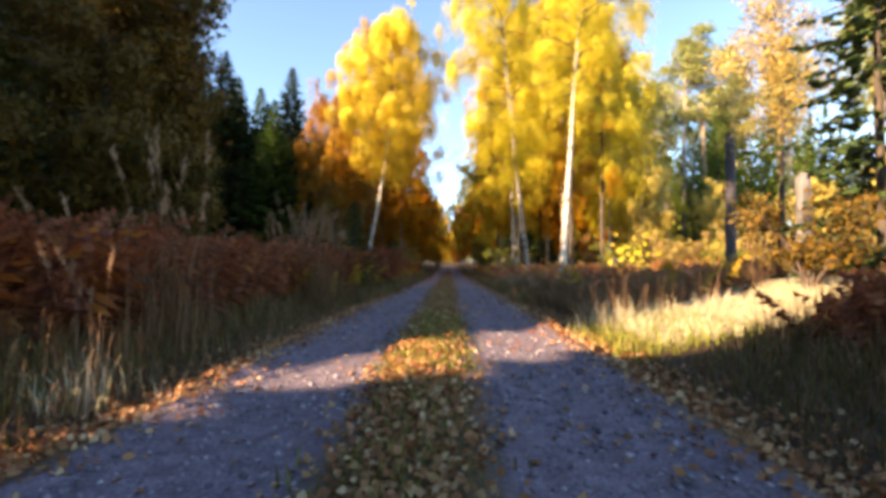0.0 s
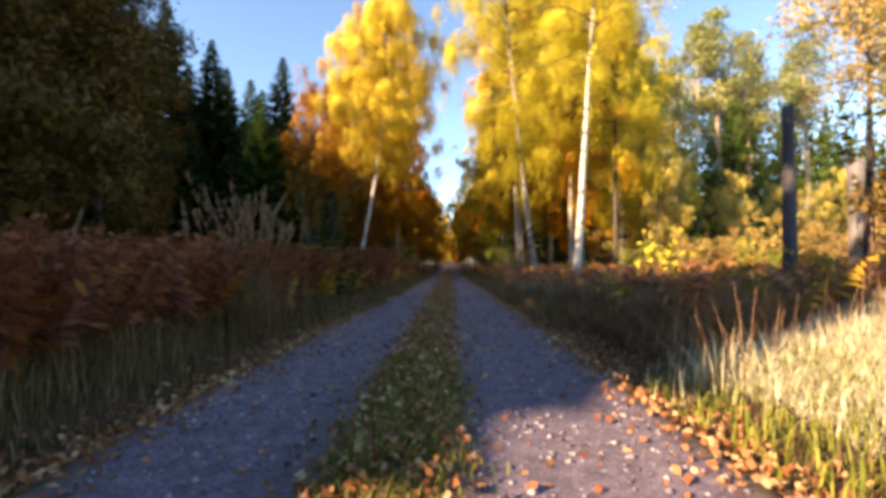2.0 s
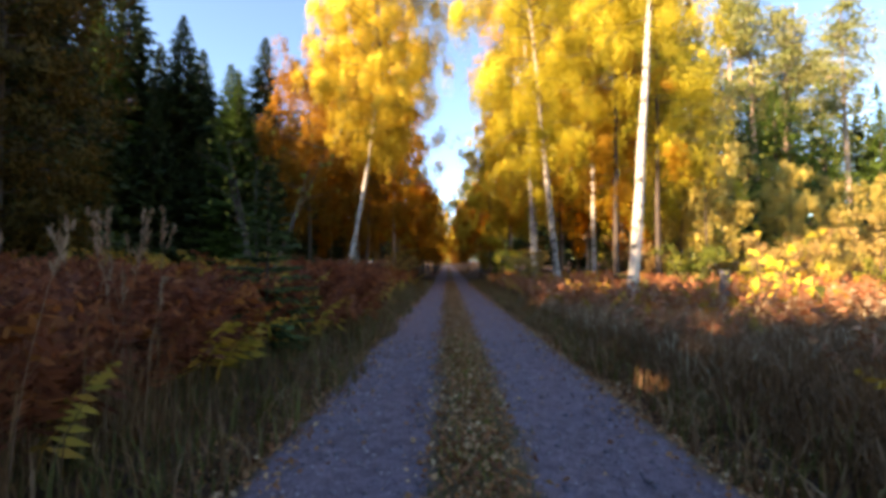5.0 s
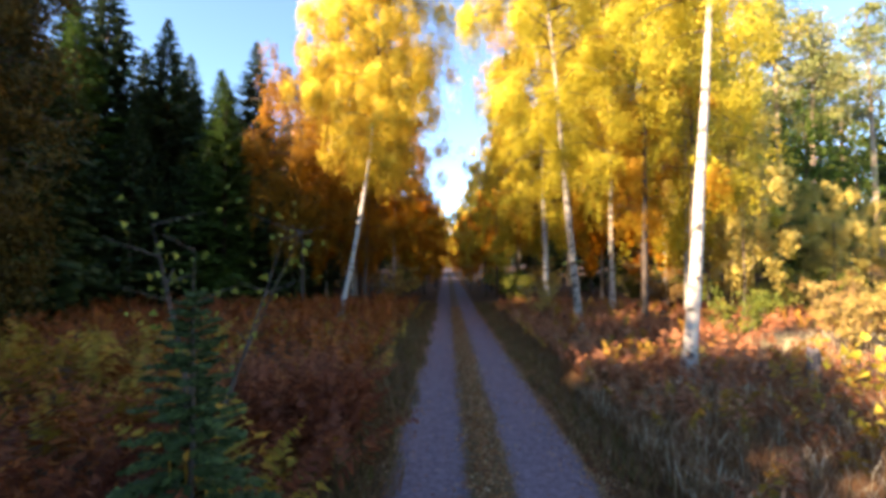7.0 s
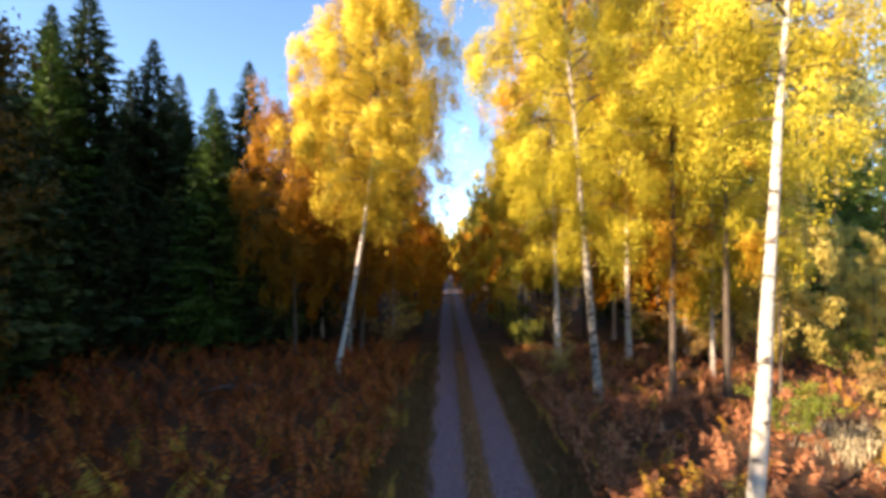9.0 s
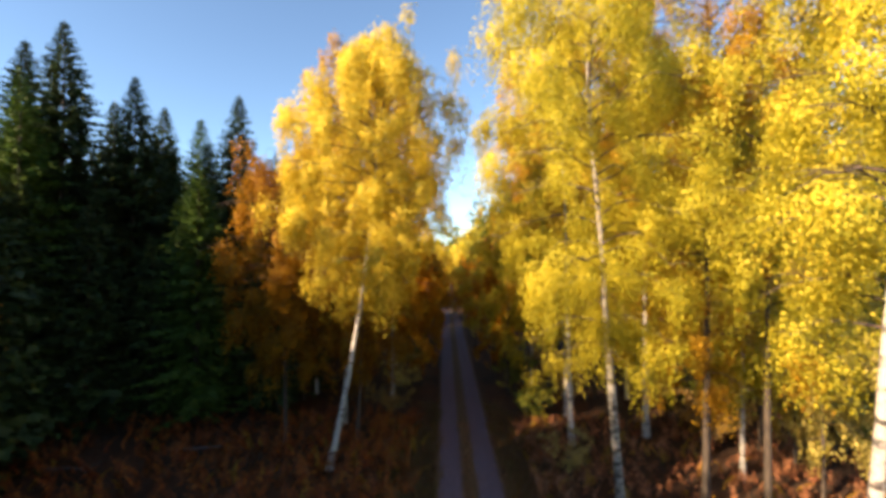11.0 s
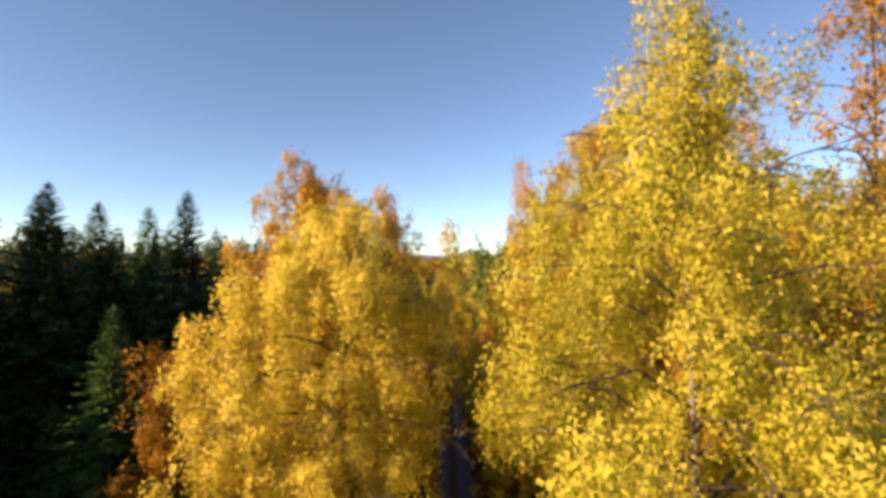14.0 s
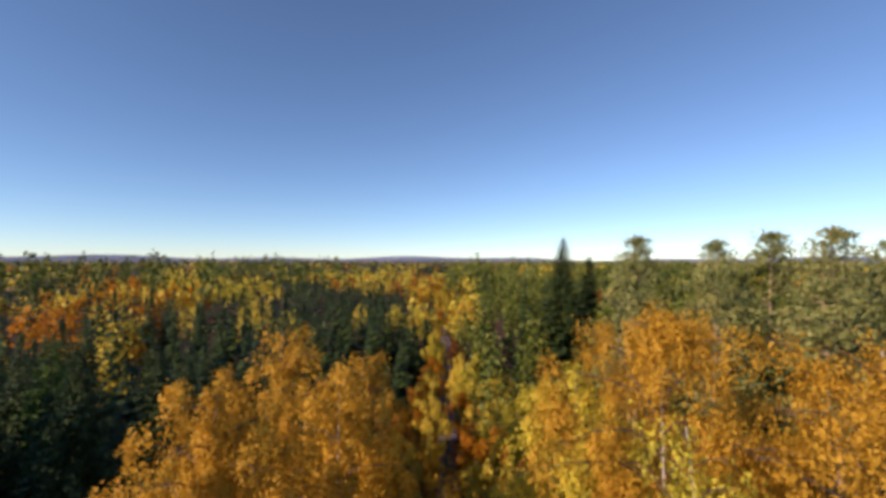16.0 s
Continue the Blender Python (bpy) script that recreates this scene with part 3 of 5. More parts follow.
keep(broadleaf("birch_tree", 16.5, 8.4, 2.7, 76000, 0.062, 3, M_LEAF_LIME, M_BIRCH, 0.175, (0.065, -0.02), 0.1, 0.75, 40, 0.42, on(5.2, 20.8), split=True, gaps=0.1), "white-stemmed birch with a high yellow crown", "tree", BIRCH)
keep(broadleaf("birch_tree", 23.4, 6.4, 4.3, 190000, 0.07, 4, M_LEAF_LIME, M_BIRCH_GREY, 0.17, (-0.09, -0.14), 1.0, 1.0, 70, 0.36, on(5.45, 30.4), tip_bare=0.05, shape=1.0, split=True), "tall weeping birch with lime-yellow leaves leaning over the verge", "tree", BIRCH)
keep(broadleaf("birch_tree", 25.0, 4.5, 2.7, 62000, 0.095, 5, M_LEAF_COPPER, M_BARK, 0.14, (0.01, 0.0), 0.2, 0.9, 50, 0.4, on(8.0, 29.4), split=True, gaps=0.2, tip_bare=0.25), "slim birch with orange leaves and a thin top", "tree", BIRCH)
keep(broadleaf("birch_tree", 25.6, 5.0, 5.0, 125000, 0.099, 6, M_LEAF_AMBER, M_BIRCH, 0.18, (0.0, 0.0), 0.2, 1.0, 62, 0.45, on(6.3, 41.0), shape=0.6, split=True, gaps=0.08), "broad golden birch with a rounded top", "tree", BIRCH)
keep(broadleaf("birch_tree", 25.0, 6.0, 4.0, 84000, 0.092, 10, M_LEAF_AMBER, M_BIRCH, 0.17, (0.0, 0.0), 0.2, 1.0, 50, 0.45, on(9.7, 37.8), split=True), "tall amber birch with a thin top", "tree", BIRCH)
keep(broadleaf("birch_tree", 23.6, 5.0, 2.6, 34000, 0.12, 7, M_LEAF_LIME, M_BIRCH, 0.15, (-0.02, 0.0), 0.2, 1.0, 46, 0.4, on(5.3, 36.6), tip_bare=0.1, split=True), "slender yellow birch close to the track", "tree", BIRCH)
keep(broadleaf("birch_tree", 19.0, 6.5, 3.6, 50000, 0.1, 8, M_LEAF_LIME, M_BARK, 0.14, (0.02, 0.0), 0.2, 0.9, 44, 0.4, on(9.9, 29.0), split=True), "yellow birch among pale undergrowth", "tree", BIRCH)
mid_gold = tagged(broadleaf("birch_tree", 23.0, 5.0, 4.3, 26000, 0.16, 14, M_LEAF_AMBER, M_BIRCH, 0.13, limbs=38, peak=0.42, at=on(-5.0, 45.5), twigs=3), "full-crowned golden birch beside the track", "tree", BIRCH)
mid_lime = tagged(broadleaf("birch_tree", 22.0, 5.0, 4.2, 26000, 0.16, 15, M_LEAF_LIME, M_BIRCH, 0.13, limbs=38, peak=0.42, at=on(5.4, 47.5), twigs=3), "full-crowned yellow birch beside the track", "tree", BIRCH)
for ob, x, y, sc in ((mid_gold, -9.0, 50.0, 1.02), (mid_gold, -5.6, 54.0, 0.93), (mid_gold, -10.6, 46.0, 0.85), (mid_gold, 11.2, 44.0, 0.96), (mid_lime, 13.2, 38.0, 1.0), (mid_lime, 12.0, 33.4, 0.8)):
    place(ob, x, y, RNG.uniform(0, 6.28), sc)
# dark broadleaved trees on the shaded side
keep(broadleaf("beech_tree", 9.8, 2.0, 2.8, 46000, 0.13, 21, M_LEAF_OLIVE, M_BARK, 0.17, (0.0, 0.0), 0.1, 0.45, 52, 0.4, on(-8.4, 10.6), gaps=0.0), "shaded tree with brown and orange leaves behind bracken", "tree")
keep(broadleaf("beech_tree", 18.0, 1.2, 3.4, 52000, 0.16, 22, M_LEAF_OLIVE, M_BARK, 0.18, (0.0, 0.0), 0.1, 0.45, 72, 0.3, on(-15.6, 22.0), gaps=0.0), "olive-brown tree at the edge of the dark wood", "tree")
keep(broadleaf("maple_tree", 7.6, 4.2, 1.45, 8000, 0.08, 23, M_LEAF_TAN, M_BARK, 0.10, (0.02, 0.0), 0.1, 0.3, 26, 0.4, on(8.7, 11.8)), "young maple with pale golden leaves beside the verge", "tree")

# spruces
spruce_a = keep(spruce("spruce_tree", 22.6, 4.3, 31, M_NEEDLE, 72, 0.34, at=on(-17.8, 48.0), fine=0.55), "dark green spruce standing in the wood's edge", "tree", "spruces")
spruce_b = keep(spruce("spruce_tree", 22.3, 4.6, 32, M_NEEDLE, 72, 0.34, at=on(-22.7, 43.9), fine=0.55), "dark green spruce standing in the wood's edge", "tree", "spruces")
spruce_c = keep(spruce("spruce_tree", 16.2, 3.1, 33, M_NEEDLE_LIGHT, 66, 0.28, at=on(-16.2, 40.2), fine=0.5), "slim pale green spruce in front of the dark wood", "tree", "spruces")
for ob, x, y, sc in ((spruce_b, -25.7, 41.6, 1.12), (spruce_a, -23.9, 48.4, 0.97), (spruce_c, -22.7, 52.2, 1.36), (spruce_b, -29.5, 43.0, 1.1), (spruce_a, -20.6, 50.5, 0.86), (spruce_c, -25.4, 38.4, 1.26),
                      (spruce_b, -30.5, 37.5, 1.0), (spruce_a, -34.0, 41.0, 1.12), (spruce_a, -14.6, 51.5, 0.75), (spruce_b, -12.0, 47.0, 0.62), (spruce_b, -18.5, 43.5, 0.62), (spruce_a, -28.5, 49.5, 1.0)):
    place(ob, x, y, RNG.uniform(0, 6.28), sc)
for x, y, sc in ((13.6, 82.0, 1.3), (19.0, 88.0, 1.2), (25.0, 66.0, 1.12), (37.0, 60.0, 1.1)):
    place(spruce_a, x, y, RNG.uniform(0, 6.28), sc)
light_spruce = tagged(spruce("spruce_tree", 15.4, 2.9, 36, M_NEEDLE_FRESH, 40, 0.4, on(26.4, 42.0), fine=0.5), "fresh green young spruce below tall pines", "tree", "spruces")
for x, y, sc in ((21.6, 39.5, 0.85), (24.6, 41.0, 1.0), (33.0, 41.5, 0.9), (18.6, 44.5, 0.95)):
    place(light_spruce, x, y, RNG.uniform(0, 6.28), sc)
keep(spruce("young_spruce", 2.75, 0.95, 34, M_NEEDLE, 110, 0.14, on(-2.95, 13.5), 0.04, 0.2, 0.34), "young green spruce beside the track", "tree")
keep(spruce("spruce_tree", 9.2, 2.4, 35, M_NEEDLE, 46, 0.3, on(8.6, 8.9), 0.03, 0.35, 0.45), "dark spruce with low spreading boughs at the verge", "tree", "spruces")

# pines
pine_a = keep(pine("pine_tree", 26.0, 41, on(26.3, 45.2), 0.56, 3.2, 80), "tall pine with a bare pale reddish trunk", "tree", "pines")
pine_b = keep(pine("pine_tree", 24.5, 42, on(24.0, 45.8), 0.57, 2.8, 70), "tall pine with a bare pale reddish trunk", "tree", "pines")
for ob, x, y, sc in ((pine_a, 28.8, 46.0, 0.9), (pine_b, 30.4, 47.5, 0.86), (pine_a, 38.5, 50.0, 1.05), (pine_b, 33.0, 34.0, 0.95), (pine_a, 36.0, 37.5, 0.98), (pine_b, 21.0, 52.0, 1.05), (pine_a, 17.5, 58.0, 1.0), (pine_b, 13.6, 62.0, 1.08), (pine_a, 41.0, 42.0, 1.0), (pine_b, 26.0, 56.0, 1.0), (pine_b, 22.6, 82.0, 1.2), (pine_a, 27.5, 74.0, 1.1), (pine_b, 31.6, 72.0, 1.2), (pine_a, 30.5, 62.0, 1.13), (pine_a, 40.0, 68.0, 1.1), (pine_b, 46.0, 62.0, 1.14)):
    place(ob, x, y, RNG.uniform(0, 6.28), sc)

# lighter trees for the middle distance
low_gold = tagged(broadleaf("birch_tree", 17.0, 4.5, 3.6, 9000, 0.23, 51, M_LEAF_GOLD, M_BARK, 0.11, limbs=22, twigs=2, at=on(9.0, 44.0)), "golden birch in the wood", "tree", "birches in the wood")
low_lime = tagged(broadleaf("birch_tree", 18.5, 4.5, 3.4, 9000, 0.23, 52, M_LEAF_LIME, M_BARK, 0.11, limbs=22, twigs=2, at=on(5.2, 47.5)), "yellow-green birch in the wood", "tree", "birches in the wood")
low_orange = tagged(broadleaf("birch_tree", 14.5, 3.0, 3.4, 9000, 0.23, 53, M_LEAF_ORANGE, M_BARK, 0.13, limbs=22, twigs=2, at=on(12.5, 40.0)), "orange-leaved birch in the wood", "tree", "birches in the wood")
low_pale = tagged(broadleaf("birch_tree", 17.5, 4.0, 3.6, 12000, 0.2, 55, M_LEAF_PALE, M_BARK, 0.11, limbs=26, twigs=2, at=on(15.0, 36.5)), "pale yellow birch in the sunny wood", "tree", "birches in the wood")
low_spruce = tagged(spruce("spruce_tree", 19.0, 3.9, 54, M_NEEDLE, 26, 0.55, on(-14.8, 57.0), fine=0.85), "dark spruce inside the wood", "tree", "spruces")
for ob, x, y, sc in ((low_pale, 14.8, 34.0, 0.6), (low_pale, 13.2, 30.6, 0.62), (low_lime, 17.5, 36.0, 0.55), (low_pale, 19.5, 33.0, 0.42), (low_lime, 17.0, 41.5, 0.62), (low_pale, 22.5, 38.5, 0.5), (low_pale, 20.4, 35.4, 0.36), (low_pale, 25.4, 37.6, 0.42), (low_pale, 28.4, 38.6, 0.4), (low_lime, 8.0, 50.0, 1.0),
                      (low_gold, 4.6, 53.0, 0.95), (low_orange, 12.0, 49.0, 0.95), (low_gold, 15.5, 47.0, 0.95), (low_lime, 5.6, 60.0, 0.95), (low_orange, 4.4, 66.0, 0.85), (low_gold, 8.5, 57.0, 1.05), (low_pale, 26.0, 32.0, 0.42), (low_pale, 29.0, 29.5, 0.5),
                      (low_pale, 23.5, 27.5, 0.34), (low_pale, 31.5, 40.0, 0.45), (low_pale, 36.0, 30.0, 0.42), (low_orange, -6.6, 44.0, 0.8), (low_gold, -5.4, 49.0, 0.8), (low_gold, -5.0, 56.0, 0.78), (low_orange, -8.6, 50.0, 0.9), (low_gold, -4.6, 63.0, 0.75),
                      (low_orange, -11.0, 44.5, 0.72), (low_orange, -5.2, 71.0, 0.8), (low_gold, 4.8, 74.0, 0.9), (low_gold, -2.6, 86.0, 0.72), (low_orange, -3.6, 79.0, 0.8), (low_lime, 3.4, 84.0, 0.8), (low_lime, 3.3, 45.5, 0.72), (low_orange, -3.1, 48.0, 0.66), (low_gold, 2.2, 98.0, 0.7), (low_lime, -2.4, 104.0, 0.75),
                      (low_spruce, -18.0, 57.0, 1.05), (low_spruce, -21.0, 58.5, 1.1), (low_gold, -8.2, 59.0, 1.0), (low_orange, -10.4, 63.0, 1.0), (low_gold, -12.5, 58.0, 0.95), (low_spruce, -27.0, 55.0, 1.1), (low_spruce, -33.0, 48.0, 1.15), (low_spruce, -38.0, 44.0, 1.1), (low_spruce, -37.0, 37.0, 1.05), (low_spruce, 14.5, 53.0, 0.85),
                      (light_spruce, 20.0, 46.5, 1.0), (light_spruce, 31.0, 44.0, 0.9), (low_spruce, -31.5, 31.5, 0.95), (low_spruce, -15.5, 62.0, 1.0)):
    place(ob, x, y, RNG.uniform(0, 6.28), sc)

for i, y in enumerate((50.5, 54.5, 60, 66, 70, 76, 82, 88, 93, 100, 108, 118, 128, 140, 155, 170, 190)):
    place((low_orange, low_orange, low_gold)[i % 3], ((-2.9 if i % 2 else 2.7) if y < 56 else (-2.3 if i % 2 else 2.0)) + RNG.uniform(-0.2, 0.2), y, RNG.uniform(0, 6.28), RNG.uniform(0.62, 0.76))

# the wood closes where the track bends away
for x, y, sc in ((0.5, 212, 0.7), (-1.8, 218, 0.75), (2.4, 224, 0.8), (-3.4, 214, 0.8), (3.8, 216, 0.7), (-0.2, 232, 0.9), (-5.5, 226, 0.9), (5.5, 230, 0.9)):
    place(low_gold, x, y, x * 1.3, sc)

# mostly unseen trees behind and to the shaded side of the start of the track, added to cast its shade; a gap lets the
# sun onto the verge
shade_at, shade_tall = [], []
for i in range(430):
    x, y = RNG.uniform(-50, -12.5), RNG.uniform(-34, 38)
    tall = 16.6 if y < -2 else (12.5 if y < 9 else 15.5)
    if x < -31 and y > 5:
        tall = 17.0
    if y > 5 and x > -19.0 or y > 26 and x > -20.5:
        continue
    # the line of light that ends on the sunny verge
    across = (x - 1.2) * -LIGHT.y + (y - 4.5) * LIGHT.x
    away = -((x - 1.2) * LIGHT.x + (y - 4.5) * LIGHT.y)
    f = away * math.tan(SUN_ELEVATION) / tall
    if f < 1 and abs(across) < 0.6 + 3.4 * tall / 19 * (1 - f) ** 0.7:
        continue
    if y > 17 and x > -36:
        place(low_spruce, x, y, RNG.uniform(0, 6.28), tall * RNG.uniform(0.9, 1.05) / 19.0)
    else:
        shade_at.append(on(x, y))
        shade_tall.append(tall * RNG.uniform(0.92, 1.05))
# unseen trees edging the gap of light; two tall ones shade the dead trunk
for far_off, aside in ((14.5, 2.3), (17, 2.3), (20, 2.3), (24, 2.3), (14.5, 5.0), (17.5, 5.2), (21, 5.0), (16, 7.6), (19, 7.8), (16, -2.3), (19.5, -2.35), (23, -2.2), (14.5, -3.6), (18, -3.7), (16, -5.2), (20, -5.4), (17, -8.0), (21, -8.2), (26, -2.3), (27, 2.4), (14.5, 4.0), (17.5, 4.1)):
    x, y = 1.2 - LIGHT.x * far_off - LIGHT.y * aside, 4.5 - LIGHT.y * far_off + LIGHT.x * aside
    shade_at.append(on(x, y))
    shade_tall.append(16.0 if aside < 4 else (20.5 if aside < 4.5 else 12.5))
# more unseen trees added to close stray gaps of light
extra = np.random.default_rng(19)
for i in range(130):
    x, y = extra.uniform(-42, -20), extra.uniform(-4, 16)
    if abs((x - 1.2) * -LIGHT.y + (y - 4.5) * LIGHT.x) > 3.9:
        shade_at.append(on(x, y))
        shade_tall.append(15.5 * extra.uniform(0.92, 1.05))
SHADE = (np.array(shade_at), np.array(shade_tall))
for i in range(44):
    x, y = RNG.uniform(-48, -15), RNG.uniform(30, 66)
    if x > -30 and y < 44 or x > -19 and y < 50 or (x > -26 and y < 49):
        continue
    place(low_spruce, x, y, RNG.uniform(0, 6.28), RNG.uniform(0.8, 1.15))
# out-of-view spruces added to keep the sun off the track
for x, y, sc in ((-22.0, 31.0, 1.0), (-25.0, 29.5, 1.05), (-28.0, 27.5, 1.05), (-31.0, 25.5, 1.1), (-34.0, 24.0, 1.1), (-24.5, 32.5, 1.0), (-28.5, 30.5, 1.05)):
    place(low_spruce, x, y, x * 1.3, sc)
# unseen spruces added to shade the ground under the birches
for x, y, sc in ((-18.5, 17.5, 1.0), (-21.0, 15.8, 1.0), (-20.0, 19.0, 0.95), (-23.5, 14.0, 1.15), (-26.0, 12.5, 1.2), (-22.5, 17.2, 1.1), (-25.0, 15.5, 1.2), (-28.0, 14.0, 1.2), (-20.0, 26.0, 0.95), (-23.0, 24.2, 1.0), (-26.0, 22.3, 1.05), (-29.0, 20.5, 1.1), (-24.0, 26.0, 1.0), (-27.0, 24.0, 1.05),
                 (-20.0, 10.5, 0.95), (-23.0, 8.6, 1.05), (-26.0, 6.8, 1.1), (-17.5, 12.6, 0.9), (-20.5, 13.2, 1.0), (-19.5, 22.5, 0.95), (-22.5, 20.8, 1.0), (-25.5, 19.0, 1.05)):
    place(low_spruce, x, y, x * 1.3, sc)
# a skirt of shorter spruces under the wood's edge
for x, y, sc in ((-11.8, 41.5, 0.5), (-13.6, 43.0, 0.62), (-15.2, 45.0, 0.66), (-19.5, 41.0, 0.6), (-21.5, 38.5, 0.68), (-24.0, 36.0, 0.72), (-27.0, 35.0, 0.75), (-19.8, 45.5, 0.8), (-12.4, 46.0, 0.7), (-22.8, 40.6, 0.8), (-26.5, 39.0, 0.8), (-30.0, 34.0, 0.8), (-16.8, 43.6, 0.55)):
    place(low_spruce, x, y, RNG.uniform(0, 6.28), sc)


# ---------------------------------------------------------------- woods to the horizon
def far_conifers(spots, heights, quads, width, rng):
    n = len(spots)
    f = rng.uniform(0.03, 1, (n, quads)) ** 0.75
    a = rng.uniform(0, 6.283, (n, quads))
    r = width[:, None] * (1 - f) ** 0.8
    z = heights[:, None] * (0.12 + 0.88 * f)
    b = np.stack([spots[:, None, 0] + np.cos(a) * r * 0.2, spots[:, None, 1] + np.sin(a) * r * 0.2, spots[:, None, 2] + z], -1)
    t = np.stack([spots[:, None, 0] + np.cos(a) * (r + 0.15), spots[:, None, 1] + np.sin(a) * (r + 0.15), spots[:, None, 2] + z - r * 0.35], -1)
    b[:, 0] = spots + np.stack([heights * 0, heights * 0, heights * 1.0], -1)
    t[:, 0] = b[:, 0] - np.stack([heights * 0, heights * 0, heights * 0.12], -1)
    r[:, 0] = 0.5
    side = np.stack([-np.sin(a), np.cos(a), a * 0], -1) * (r * 0.42 + 0.12)[..., None]
    m = (b + t) / 2
    return np.stack([b, m + side, t, m - side], 2).reshape(-1, 4, 3)


def far_crowns(spots, heights, quads, width, leaf, rng):
    n = len(spots)
    d = unit(rng.normal(size=(n, quads, 3)))
    d[..., 2] = np.abs(d[..., 2]) * 1.0 - 0.25 * rng.uniform(0, 1, (n, quads))
    k = rng.uniform(0.7, 1.08, (n, quads, 1))
    half = heights * 0.42
    at = np.stack([spots[:, 0], spots[:, 1], spots[:, 2] + heights - half], -1)[:, None] + d * k * np.stack([width, width, half], -1)[:, None]
    return leaf_quads(at.reshape(-1, 3), np.repeat(leaf, quads) * rng.uniform(0.7, 1.3, n * quads), rng, np.tile([0, 0, -0.6], (n * quads, 1)), 1.0, 0.8)


def scatter(r0, r1, n, rng, even=True):
    """Places in a wide wedge ahead, between two distances from the track's start."""
    r = np.sqrt(rng.uniform(r0**2, r1**2, n)) if even else r0 * (r1 / r0) ** rng.uniform(0, 1, n)
    a = rng.uniform(radians(32), radians(148), n)
    x, y = r * np.cos(a), 25 + r * np.sin(a) * 0.98
    ok = (np.abs(x + 0.15) > 3.6) | (y > 220)
    return x[ok], y[ok]


# the added shade-casting trees, joined into one mesh
shade_rng = np.random.default_rng(3)
shade_quads = np.concatenate([far_conifers(SHADE[0] - [0, 0, d], SHADE[1], 84, 3.4 * SHADE[1] / 19, shade_rng) for d in (0, 0.12)])
shade_quads[..., 2] = np.maximum(shade_quads[..., 2], -0.2)
tagged(new("spruce_wood", quad_mesh("spruce_wood", shade_quads, M_NEEDLE)), "dense dark spruce wood, mostly out of view, added to cast shade", "wood", kind="stuff")

BANDS = ((46, 125, 480, True, 140, 270, 0.62, 1.0), (125, 360, 2400, True, 36, 46, 1.7, 1.05), (360, 4200, 5000, False, 8, 9, 4.2, 2.1))
stuff = {"conifer": [], "gold": [], "lime": [], "orange": [], "pine": []}
rng = np.random.default_rng(77)
for r0, r1, n, even, qc, qd, leaf, wide in BANDS:
    x, y = scatter(r0, r1, n, rng, even)
    z = land(x, y)
    # patches of one kind: mostly spruce ahead on one side, birch by the track, pine on the other
    far = np.hypot(x, y - 25)
    near_track = np.exp(-((x / 10) ** 2)) * (far < 150)
    f1 = np.sin(x * 0.05 + 1.1) * np.cos(y * 0.028 + 0.4) + 0.5 * np.sin(x * 0.023 - y * 0.041) + rng.normal(size=len(x)) * 0.22
    want = np.where(far < 112, np.where(x < 0, 1.5, 1.3), np.where(far < 420, np.where(x < 0, 0.24, 0.85), 0.55))
    kind = np.where(f1 + 1.7 * near_track > want, "birch", np.where((x > 1) & (rng.uniform(size=len(x)) < 0.72), "pine", "conifer"))
    tone = rng.uniform(0, 1, len(x)) + 0.3 * np.sin(x * 0.05 + y * 0.04)
    tall = np.where(x > 0, rng.normal(20.5, 2.6, len(x)), rng.normal(17.5, 2.0, len(x)))
    tall = np.where((kind == "birch"), tall - 2.0, tall) - np.where(near_track > 0.2, 3.0, 0.0)
    high = (x < -60) & (far > 150) & (far < 480) & (rng.uniform(size=len(x)) < 0.14)
    tall, kind = np.where(high, rng.uniform(25, 28.5, len(x)), tall), np.where(high, "pine", kind)
    s = np.stack([x, y, z], -1)
    stretch = np.clip(far / 1500, 0, 1) * 6 * wide if not even else 0 * far
    for key, pick in (("conifer", kind == "conifer"), ("pine", kind == "pine")):
        if pick.any():
            if key == "conifer":
                stuff[key].append(far_conifers(s[pick], tall[pick], qc, 2.6 * wide + stretch[pick], rng))
            else:
                stuff[key].append(far_crowns(s[pick], tall[pick] * rng.uniform(0.9, 1.14, pick.sum()), qd, rng.uniform(1.8, 2.8, pick.sum()) * wide + stretch[pick], leaf * 0.9 + 0 * far[pick], rng))
    for key, lo, hi in (("lime", -9, 0.25), ("gold", 0.25, 0.75), ("orange", 0.75, 9)):
        pick = (kind == "birch") & (tone >= lo) & (tone < hi)
        if pick.any():
            stuff[key].append(far_crowns(s[pick], tall[pick], qd, rng.uniform(2.2, 3.6, pick.sum()) * wide + stretch[pick], leaf + 0 * far[pick], rng))
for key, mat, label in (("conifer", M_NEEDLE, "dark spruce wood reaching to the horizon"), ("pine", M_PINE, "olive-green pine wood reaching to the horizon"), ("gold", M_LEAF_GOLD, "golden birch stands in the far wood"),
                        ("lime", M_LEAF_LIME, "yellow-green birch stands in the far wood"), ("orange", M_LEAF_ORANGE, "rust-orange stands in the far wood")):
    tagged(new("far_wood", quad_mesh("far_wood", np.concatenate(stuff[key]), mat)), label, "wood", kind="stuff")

# ---------------------------------------------------------------- undergrowth


